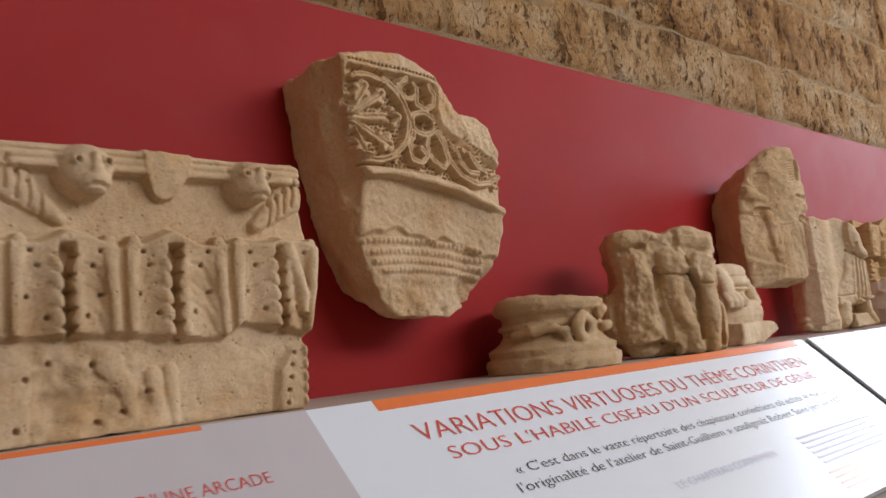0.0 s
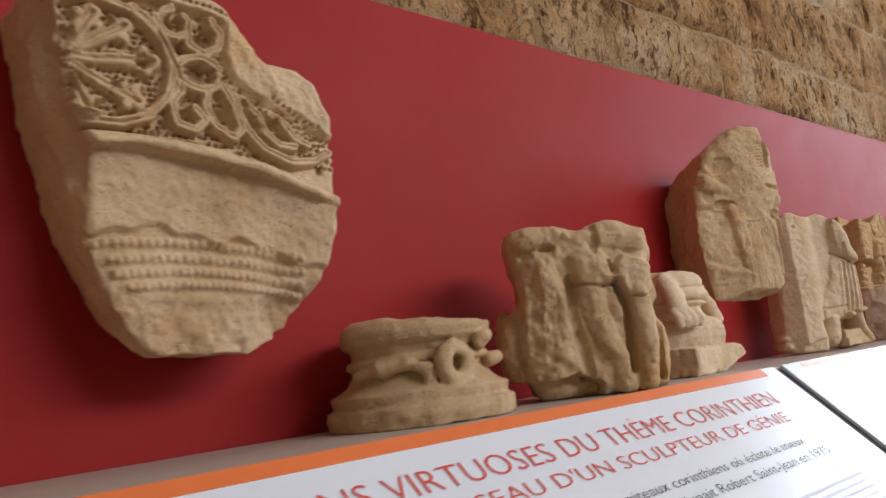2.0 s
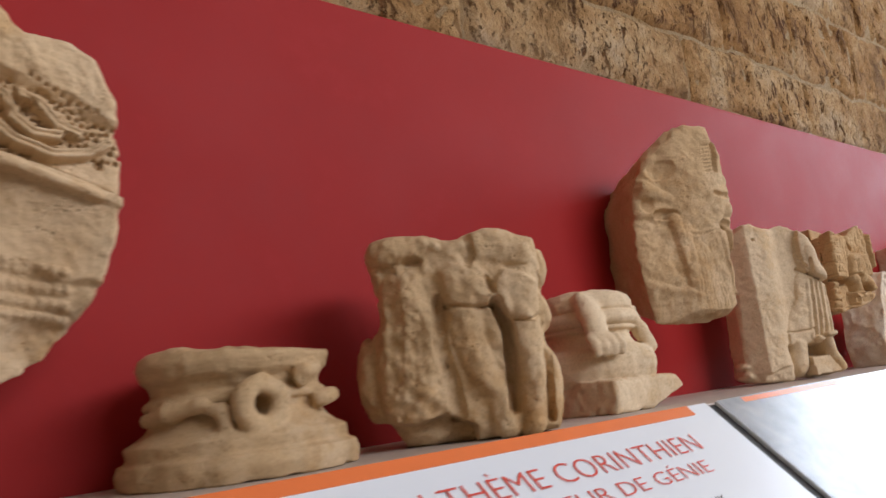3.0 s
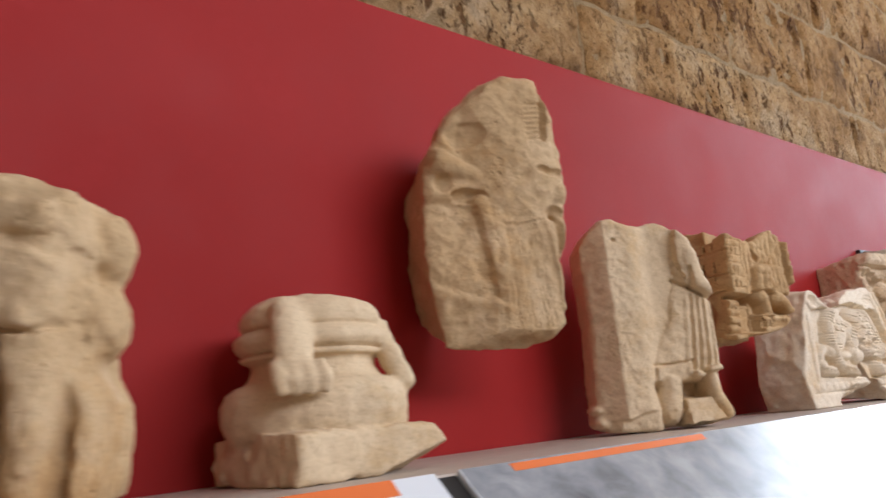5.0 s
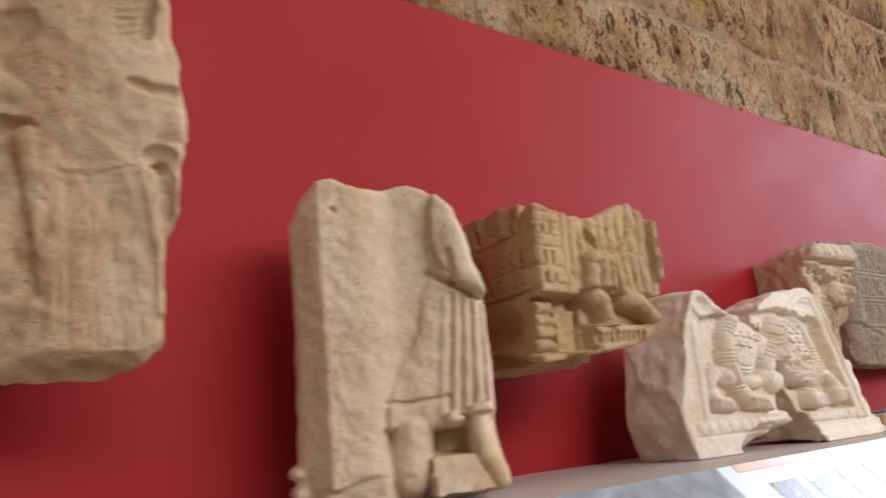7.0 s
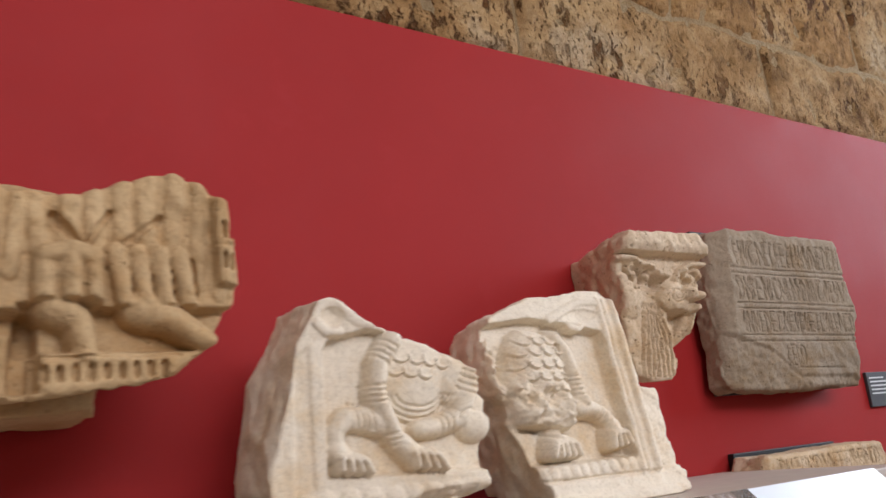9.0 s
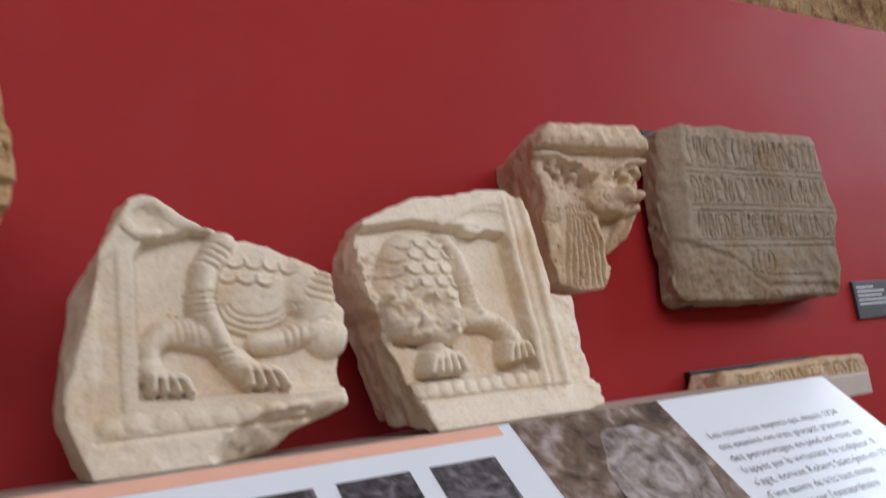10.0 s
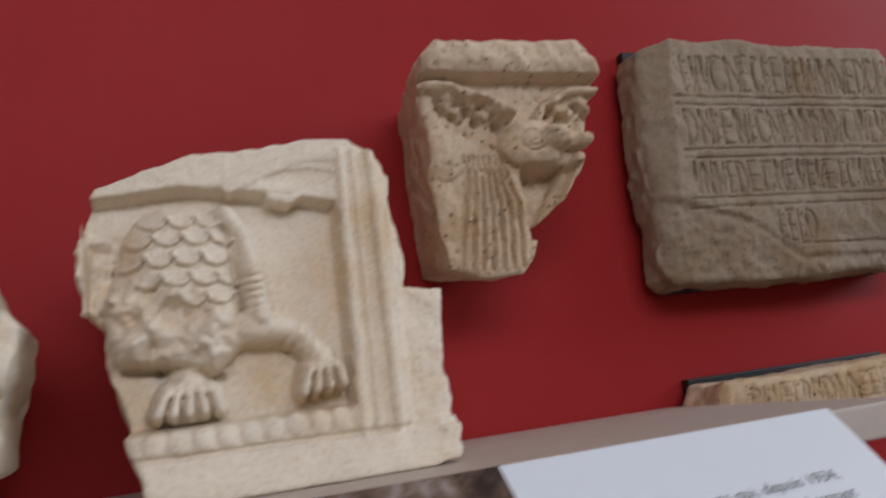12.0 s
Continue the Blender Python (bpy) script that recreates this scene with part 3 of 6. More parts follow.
    S.H = S.H * (1 - f) + f * (-0.016 + 0.016 * np.clip((0.05 - S.Z) / 0.05, 0, 1) * np.clip((0.56 - S.X) / 0.05, 0, 1))
    rough = [(-0.1, -0.05), (0.5, -0.05), (0.54, 0.05), (0.52, 0.118), (-0.1, 0.122)]
    S.ragged(0.012, 0.06, S.inside(rough, 0.05))
    for x, lean in ((0.35, -0.01), (0.22, 0.0)):
        S.limb([(x, 0.085), (x + lean, 0.005)], 0.03, 0.008, 0.034, floor=-0.008)
    S.limb([(0.472, 0.092), (0.492, 0.06), (0.502, 0.004)], 0.020, 0.008, 0.006, floor=-0.016)
    S.limb([(0.53, 0.07), (0.535, 0.004)], 0.012, 0.006, 0.008, floor=-0.016)
    S.limb([(0.553, 0.075), (0.556, 0.004)], 0.010, 0.005, 0.007, floor=-0.016)
    for x, z in ((0.36, 0.02), (0.372, 0.078), (0.4, 0.095), (0.452, 0.09), (0.455, 0.018), (0.488, 0.028), (0.522, 0.05)):
        S.hole(x, z, 0.004, 0.012)
    # half leaf at the broken corner, and the one below it
    S.limb([(0.735, 0.236), (0.748, 0.2), (0.756, 0.165), (0.752, 0.145)], 0.015, 0.022, 0.009, floor=-0.006)
    S.limb([(0.776, 0.235), (0.774, 0.18), (0.762, 0.12)], 0.010, 0.014, 0.008, floor=0.0)
    S.level([(0.705, -0.01), (0.78, -0.01), (0.78, 0.1), (0.735, 0.092), (0.712, 0.06)], 0.012, 0.012)
    for z in (0.012, 0.03, 0.048, 0.066, 0.084):
        S.hole(0.718 + 0.25 * z, z, 0.0034)
        S.bulge(0.756 + 0.06 * z, z, 0.009, 0.010, 0.01, floor=-0.004)
    S.ragged(0.0016, 0.05)
    S.carve(O, -0.285, -0.03, edge=0.007)
    S.rough((0.001, 0.014))
    capital_parts = [("carved_head", "small carved head under the abacus", (hx - 0.037, -0.4, 0.298), (hx + 0.037, -0.24, 0.374)) for hx in (0.215, 0.449, 0.678)]
    capital_parts += [("acanthus_leaf", "", (g0, -0.4, 0.110), (g1, -0.24, 0.262)) for g0, g1 in zip(gaps, gaps[1:])]
    capital_parts.append(("abacus", "grooved abacus edge", (-0.1, -0.4, 0.336), (0.9, -0.2, 0.4)))
    S.finish("carved_capital", TAN, (-0.1, WALL_Y, SHELF_Z), "broad tan limestone capital with acanthus leaves and small heads", "capital", "stones on the ledge", parts=capital_parts)


def arch_fragment():
    S = sculpt(0.48, 0.56, -0.19, 0.002, 5)
    O = [(0.045, 0.512), (0.12, 0.53), (0.19, 0.536), (0.235, 0.524), (0.285, 0.502), (0.318, 0.462), (0.34, 0.44), (0.392, 0.434), (0.42, 0.415), (0.44, 0.365), (0.45, 0.305),
         (0.446, 0.25), (0.440, 0.2), (0.426, 0.15), (0.404, 0.1), (0.37, 0.055), (0.30, 0.022), (0.17, 0.033), (0.12, 0.09), (0.09, 0.17), (0.093, 0.285), (0.068, 0.335), (0.06, 0.45)]
    edge = 0.296 - 0.66 * (S.X - 0.13) ** 2
    t = edge - S.Z
    f = np.clip(t / 0.006, 0, 1) * (1 - 0.65 * np.clip((S.X - 0.35) / 0.08, 0, 1))
    S.H -= f * (0.012 + 0.028 * np.sin(np.clip(t / 0.1, 0, 1) * math.pi / 2 + 0.25))
    lip = np.clip((t - 0.098 + 0.006 * np.sin(S.X * 45) + 0.004 * np.sin(S.X * 110 + 1)) / 0.008, 0, 1)
    S.H -= lip * 0.015 * (1 - 0.5 * np.clip((S.X - 0.35) / 0.08, 0, 1))
    for i, off in enumerate((0.116, 0.136, 0.154, 0.171)):
        n = 24
        pts = [(0.10 + 0.012 * i + (0.28 - 0.012 * i) * j / n, 0.294 - off - 0.45 * (0.09 + 0.30 * j / n - 0.17) ** 2) for j in range(n + 1)]
        S.stroke(pts, 0.0075, 0.004)
        for x, z in pts:
            S.dome(x + 0.005 * (i % 2), z, 0.0055, 0.0060, 0.0055)
    S.limb([(0.075, 0.292), (0.143, 0.300), (0.195, 0.293), (0.251, 0.286), (0.322, 0.273), (0.372, 0.257), (0.415, 0.242)], 0.006, 0.007, floor=-0.003)
    # sunk ground of the scrollwork; worn flush towards the broken corner
    worn = [(0.287, 0.60), (0.276, 0.44), (0.288, 0.408), (0.318, 0.382), (0.352, 0.373), (0.392, 0.362), (0.425, 0.335), (0.60, 0.33), (0.60, 0.6)]
    keep = S.inside(worn, 0.01)
    rim = 0.496 - 0.35 * (S.X - 0.12) ** 2
    sunk = np.clip((S.Z - edge - 0.010) / 0.005, 0, 1) * np.clip((rim - S.Z) / 0.006, 0, 1) * np.clip((S.X - 0.058) / 0.006, 0, 1) * (1 - keep)
    S.H -= 0.019 * sunk + 0.005 * keep
    ribbons = [S.arc(0.108, 0.399, 0.088, 0.080, -118, 112, 30),
               [(0.075, 0.318), (0.125, 0.319), (0.165, 0.333)],
               S.arc(0.233, 0.400, 0.031, 0.022, 0, 360, 22),
               [(0.148, 0.477), (0.176, 0.456), (0.194, 0.424), (0.205, 0.39), (0.207, 0.37)],
               [(0.205, 0.40), (0.192, 0.42), (0.183, 0.445), (0.178, 0.47)],
               S.arc(0.203, 0.465, 0.019, 0.019, 100, 400, 16),
               [(0.222, 0.465), (0.222, 0.440), (0.242, 0.428), (0.262, 0.44), (0.268, 0.462), (0.255, 0.478)],
               [(0.207, 0.377), (0.192, 0.352), (0.198, 0.327), (0.222, 0.321), (0.238, 0.335), (0.224, 0.352)],
               [(0.245, 0.382), (0.240, 0.355), (0.254, 0.328), (0.278, 0.316), (0.290, 0.330), (0.281, 0.357), (0.264, 0.389)],
               [(0.262, 0.402), (0.280, 0.373), (0.297, 0.330), (0.325, 0.303), (0.366, 0.289), (0.405, 0.295), (0.428, 0.308)],
               [(0.296, 0.372), (0.318, 0.352), (0.325, 0.33), (0.345, 0.312), (0.372, 0.312)],
               [(0.335, 0.358), (0.358, 0.345), (0.372, 0.325), (0.395, 0.318)]]
    S.union([(q, 0.0072, 0.0072) for q in ribbons], 0.019, 0.5)
    for q in ribbons:
        S.stroke(q, 0.0017, -0.004)
    # palmette of five cupped lobes springing from the broken side
    fan = []
    for a, ln in ((62, 0.074), (37, 0.092), (6, 0.108), (-30, 0.098), (-70, 0.074)):
        ux, uz = math.cos(radians(a)), math.sin(radians(a))
        x, z = 0.064 + ln * ux, 0.396 + ln * uz * 0.95
        fan.append(([(0.056, 0.396), (0.062 + 0.5 * ln * ux, 0.396 + 0.5 * ln * uz), (x, z)], 0.006, 0.0135))
        for sgn in (-1, 1):
            fan.append(([(x - 0.014 * ux, z - 0.014 * uz), (x - 0.010 * ux - sgn * 0.014 * uz, z - 0.010 * uz + sgn * 0.014 * ux)], 0.008, 0.0085))
    S.union(fan, 0.017, 0.6)
    for q, r, r1 in fan[::3]:
        S.stroke(q, 0.0035, -0.007)
        S.stroke([(q[0][0], q[0][1] + 0.006), (q[1][0], q[1][1] + 0.006), (q[2][0] - 0.004, q[2][1] + 0.008)], 0.0016, -0.004)
    for hx, hz, r in ((0.068, 0.428, 0.012), (0.066, 0.362, 0.013), (0.118, 0.452, 0.009), (0.160, 0.405, 0.012), (0.126, 0.372, 0.010), (0.10, 0.338, 0.008), (0.198, 0.467, 0.010), (0.235, 0.402, 0.013),
                      (0.273, 0.400, 0.009), (0.296, 0.366, 0.008), (0.210, 0.343, 0.010), (0.262, 0.348, 0.012), (0.343, 0.346, 0.007), (0.315, 0.335, 0.008), (0.246, 0.455, 0.009), (0.420, 0.284, 0.006)):
        S.hole(hx, hz, r, 0.014)
    for i in range(50):
        x = 0.07 + 0.37 * i / 49
        S.hole(x, 0.296 - 0.66 * (x - 0.13) ** 2 + 0.015, 0.0033, 0.013)
    for i in range(25):
        x = 0.066 + 0.215 * i / 24
        S.hole(x, 0.504 - 0.35 * (x - 0.12) ** 2, 0.0034, 0.013)
    for i in range(9):
        S.hole(0.068 + 0.003 * (i % 2), 0.325 + 0.019 * i, 0.0033, 0.012)
        S.hole(0.345 + 0.009 * i, 0.384 - 0.0045 * i, 0.0028, 0.010)
        S.hole(0.36 + 0.007 * i, 0.366 - 0.004 * i, 0.0024, 0.009)
    # drilled dots in what is left of the sunk ground
    for i in range(44):
        for j in range(26):
            x, z = 0.062 + 0.0088 * (i + 0.5 * (j % 2)) + S.rng.uniform(-0.002, 0.002), 0.29 + 0.0084 * j + S.rng.uniform(-0.002, 0.002)
            a, b = int((x - S.lo[0]) / S.step), int((z - S.lo[2]) / S.step)
            if 0 < a < S.n[0] and 0 < b < S.n[2] and sunk[a, b] > 0.9 and -0.028 < S.H[a, b] < -0.013:
                S.hole(x, z, 0.0033, 0.013)
    low = [(0.0, -0.05), (0.5, -0.05), (0.42, 0.12), (0.3, 0.092), (0.1, 0.108)]
    S.level(low, -0.010, 0.02)
    S.ragged(0.010, 0.05, S.inside(low, 0.03))
    S.ragged(0.003, 0.02, keep)
    S.ragged(0.0018, 0.03)
    S.carve(O, -0.2, -0.03, taper=0.1, edge=0.010, wobble=0.004)
    S.prism([(0.046, 0.5), (0.085, 0.522), (0.2, 0.52), (0.36, 0.41), (0.42, 0.33), (0.38, 0.2), (0.3, 0.07), (0.17, 0.06), (0.12, 0.14), (0.088, 0.25), (0.06, 0.38)], -0.125, 0.0, edge=0.012, k=0.05, wobble=0.004)
    S.plane((0.085, -0.1, 0.17), (-1.0, 0.35, -0.45), wobble=0.003)
    S.plane((0.17, -0.1, 0.04), (-0.5, 0.5, -1.0), wobble=0.004)
    S.rough((0.002, 0.03), (0.001, 0.01))
    S.finish("arch_fragment", TAN, (0.78, WALL_Y, 1.24), "tan limestone arch fragment with drilled scrollwork, fixed to the red wall", "relief fragment", "stones on the red wall", parts=[("scrollwork_band", "drilled scrollwork", (0.0, -0.3, 0.298), (0.5, -0.165, 0.6)), ("bead_moulding", "rows of small beads", (0.0, -0.3, 0.115), (0.5, -0.12, 0.196))])


def scroll_base():
    S = Sculpt((-0.19, -0.19, -0.01), (0.19, 0.19, 0.18), 0.0028, 7)
    S.lathe(0, 0, [(0.0, 0.146), (0.018, 0.15), (0.03, 0.147), (0.033, 0.138), (0.05, 0.14), (0.056, 0.128), (0.066, 0.113), (0.08, 0.104), (0.088, 0.106), (0.092, 0.114), (0.1, 0.113),
                   (0.106, 0.102), (0.118, 0.106), (0.127, 0.117), (0.142, 0.122), (0.155, 0.117), (0.162, 0.104)])
    for a in range(0, 360, 40):
        r = 0.152 + 0.004 * math.sin(a)
        S.plane((r * math.cos(radians(a)), r * math.sin(radians(a)), 0), (math.cos(radians(a)), math.sin(radians(a)), 0.08), wobble=0.003)
    ring = [(-0.028 + 0.026 * math.cos(radians(a)), -0.116 + 0.004 * math.cos(radians(a)), 0.084 + 0.024 * math.sin(radians(a))) for a in range(0, 361, 24)]
    S.line(ring, 0.010, k=0.006)
    S.capsule((-0.028, -0.15, 0.084), (-0.028, -0.075, 0.084), 0.013, 0.011, "cut")
    S.line([(-0.115, 0.0, 0.08), (-0.11, -0.045, 0.085), (-0.088, -0.08, 0.09), (-0.07, -0.1, 0.082), (-0.066, -0.105, 0.05)], 0.009, k=0.006)
    S.line([(0.03, -0.118, 0.115), (0.05, -0.108, 0.122)], 0.013)
    S.capsule((0.06, -0.105, 0.085), (0.085, -0.095, 0.088), 0.012, 0.009)
    S.capsule((0.03, -0.13, 0.104), (0.06, -0.12, 0.10), 0.009, 0.008, "cut")
    S.capsule((-0.02, -0.13, 0.115), (0.02, -0.13, 0.11), 0.012, 0.008, "cut")
    S.plane((0, 0, 0.160), (0.05, -0.10, 1.0), wobble=0.003)
    S.rough((0.003, 0.035), (0.0018, 0.013))
    S.plane((0, 0, 0.0), (0, 0, -1.0))
    S.finish("column_base", GOLD, (1.37, 1.167, SHELF_Z), "small worn round column base with a curled scroll, on the ledge", "column base", "stones on the ledge")


def group_torso():
    S = Sculpt((-0.06, -0.19, -0.02), (0.34, 0.16, 0.37), 0.0025, 9).canvas()
    O = [(0.03, 0.0), (0.22, 0.0), (0.250, 0.004), (0.258, 0.03), (0.264, 0.075), (0.262, 0.103), (0.250, 0.125), (0.244, 0.18), (0.250, 0.215), (0.254, 0.24), (0.252, 0.268), (0.25, 0.283), (0.222, 0.291),
         (0.2, 0.299), (0.175, 0.302), (0.155, 0.298), (0.138, 0.290), (0.112, 0.293), (0.085, 0.301), (0.042, 0.305), (0.008, 0.300), (-0.002, 0.280), (0.0, 0.262), (0.006, 0.239), (0.014, 0.215), (0.012, 0.181),
         (0.004, 0.154), (0.0, 0.13), (-0.006, 0.1), (0.0, 0.06), (0.006, 0.042)]
    S.H += 0.055 * np.maximum(1 - ((S.X - 0.15) / 0.19) ** 2, 0)
    # broad broken back of the first figure, with a notch under its shoulder
    S.bulge(0.065, 0.12, 0.065, 0.17, 0.038, floor=0.026)
    S.bulge(0.05, 0.285, 0.06, 0.03, 0.05, floor=0.016)
    S.dome(0.066, 0.262, 0.017, 0.007, -0.014)
    S.stroke([(0.03, 0.25), (0.034, 0.18), (0.026, 0.1)], 0.012, -0.006)
    S.stroke([(0.098, 0.2), (0.092, 0.14), (0.104, 0.08), (0.108, 0.04)], 0.012, -0.014)
    S.stroke([(0.062, 0.18), (0.06, 0.1)], 0.010, -0.004)
    # short tunic over the first legs
    S.level([(0.104, 0.243), (0.107, 0.208), (0.114, 0.196), (0.145, 0.188), (0.176, 0.19), (0.174, 0.225), (0.155, 0.25), (0.121, 0.252)], 0.013, 0.012)
    S.limb([(0.136, 0.195), (0.132, 0.145), (0.148, 0.095), (0.168, 0.062), (0.17, 0.0)], 0.027, 0.022, 0.020, floor=0.046)
    S.stroke([(0.108, 0.192), (0.15, 0.185), (0.176, 0.187)], 0.0035, -0.010)
    # second figure: tunic and a long smooth leg
    S.level([(0.172, 0.2), (0.182, 0.224), (0.194, 0.236), (0.222, 0.228), (0.25, 0.21), (0.244, 0.172), (0.225, 0.162), (0.195, 0.166)], 0.014, 0.010)
    S.limb([(0.212, 0.168), (0.218, 0.13), (0.220, 0.08), (0.208, 0.0)], 0.026, 0.030, 0.018, floor=0.038)
    S.stroke([(0.194, 0.163), (0.224, 0.158), (0.244, 0.168)], 0.0032, -0.010)
    S.limb([(0.145, 0.275), (0.185, 0.262), (0.225, 0.256)], 0.022, 0.012, 0.016, floor=0.046)
    S.stroke([(0.178, 0.19), (0.190, 0.15), (0.191, 0.10), (0.186, 0.04)], 0.010, -0.028)
    S.stroke([(0.168, 0.225), (0.176, 0.205)], 0.006, -0.014)
    S.stroke([(0.25, 0.225), (0.247, 0.127), (0.238, 0.02)], 0.007, -0.020)
    S.limb([(0.248, 0.118), (0.256, 0.092), (0.250, 0.0)], 0.022, 0.034, 0.016, floor=0.002)
    S.stroke([(0.148, 0.29), (0.152, 0.262), (0.142, 0.248)], 0.007, -0.010)
    foot = [(0.0, -0.03), (0.13, -0.03), (0.13, 0.022), (0.09, 0.042), (0.05, 0.032), (0.0, 0.038)]
    S.level(foot, -0.035, 0.006)
    S.ragged(0.009, 0.040, np.clip((0.12 - S.X) / 0.05, 0.25, 1) * (1 - S.inside(foot, 0.02)))
    S.ragged(0.0012, 0.02)
    S.carve(O, 0.0, 0.125, taper=0.12, edge=0.018, wobble=0.003)
    # small worn figure tucked in at the far side
    S.ball((0.252, 0.04, 0.245), (0.024, 0.034, 0.034), k=0.010)
    S.capsule((0.29, 0.02, 0.272), (0.262, 0.0, 0.262), 0.005, 0.005, "cut", 0.003)
    S.capsule((0.30, 0.02, 0.214), (0.25, -0.01, 0.205), 0.009, 0.007, "cut", 0.006)
    S.ball((0.246, 0.035, 0.175), (0.024, 0.045, 0.034), k=0.012)
    S.capsule((0.30, 0.03, 0.18), (0.27, -0.01, 0.176), 0.012, 0.008, "cut", 0.004)
    S.capsule((0.30, 0.03, 0.128), (0.25, -0.015, 0.122), 0.006, 0.005, "cut")
    S.ball((-0.010, 0.03, 0.1), (0.022, 0.05, 0.062), k=0.02)
    S.rough((0.0030, 0.026), (0.0018, 0.010))
    S.plane((0, 0, 0.0), (0, 0, -1.0))
    S.finish("statue_group_fragment", GOLD, (1.588, 1.15, SHELF_Z), "weathered golden limestone fragment of standing draped statues without heads", "statue fragment", "stones on the ledge", -38)


def claw_base():
    S = Sculpt((-0.19, -0.2, -0.01), (0.19, 0.15, 0.245), 0.0025, 11)
    S.prism([(-0.104, 0.0), (0.112, 0.0), (0.130, 0.032), (0.112, 0.056), (-0.102, 0.060)], -0.124, 0.08, turn=0.06, edge=0.008, wobble=0.004)
    S.lathe(0.006, 0, [(0.052, 0.112), (0.064, 0.119), (0.080, 0.122), (0.098, 0.121), (0.112, 0.115), (0.120, 0.104), (0.123, 0.094), (0.128, 0.088), (0.136, 0.083), (0.146, 0.081), (0.150, 0.084), (0.153, 0.092),
                       (0.158, 0.093), (0.160, 0.088), (0.164, 0.096), (0.172, 0.101), (0.180, 0.100), (0.187, 0.093), (0.190, 0.088), (0.194, 0.092), (0.206, 0.092), (0.216, 0.087), (0.226, 0.076), (0.230, 0.07)])
    # paws that hug the lower roll, each on a leg down the body
    S.line([(-0.064, -0.056, 0.208), (-0.070, -0.072, 0.185), (-0.074, -0.084, 0.158), (-0.076, -0.092, 0.136)], 0.017, k=0.020, r1=0.023, flat=0.7)
    for i in range(4):
        S.line([(-0.100 + 0.015 * i, -0.090 - 0.008 * i, 0.136), (-0.102 + 0.016 * i, -0.102 - 0.007 * i, 0.120), (-0.102 + 0.016 * i, -0.102 - 0.006 * i, 0.108)], 0.0080, k=0.010, r1=0.0070)
    S.line([(0.066, -0.048, 0.192), (0.074, -0.058, 0.172), (0.082, -0.068, 0.148), (0.096, -0.074, 0.116)], 0.011, k=0.008, r1=0.016)
    S.prism([(0.060, 0.176), (0.088, 0.176), (0.086, 0.196), (0.062, 0.198)], -0.068, -0.02, edge=0.006, wobble=0.002)
    S.plane((0, 0, 0.222), (0.12, 0.06, 1.0), wobble=0.002)
    S.plane((0.06, 0.0, 0.212), (0.5, 0.0, 1.0), wobble=0.003)
    S.plane((-0.090, -0.02, 0.205), (-1.0, -0.1, 0.7), wobble=0.003)
    S.rough((0.002, 0.035), (0.0011, 0.012))
    S.plane((0.02, -0.12, 0.004), (0.3, -0.4, -1.0), wobble=0.002)
    S.plane((0, 0, 0.0), (0, 0, -1.0))
    S.finish("clawed_column_base", PALE_TAN, (2.125, 1.19, SHELF_Z), "pale limestone column base with lion claws on a square block", "column base", "stones on the ledge", parts=[("plinth", "rough square plinth", (-0.2, -0.2, -0.1), (0.2, 0.2, 0.057)), ("lion_paw", "", (-0.125, -0.2, 0.098), (-0.042, -0.05, 0.19)), ("lion_paw", "", (0.06, -0.2, 0.098), (0.14, -0.04, 0.19))])


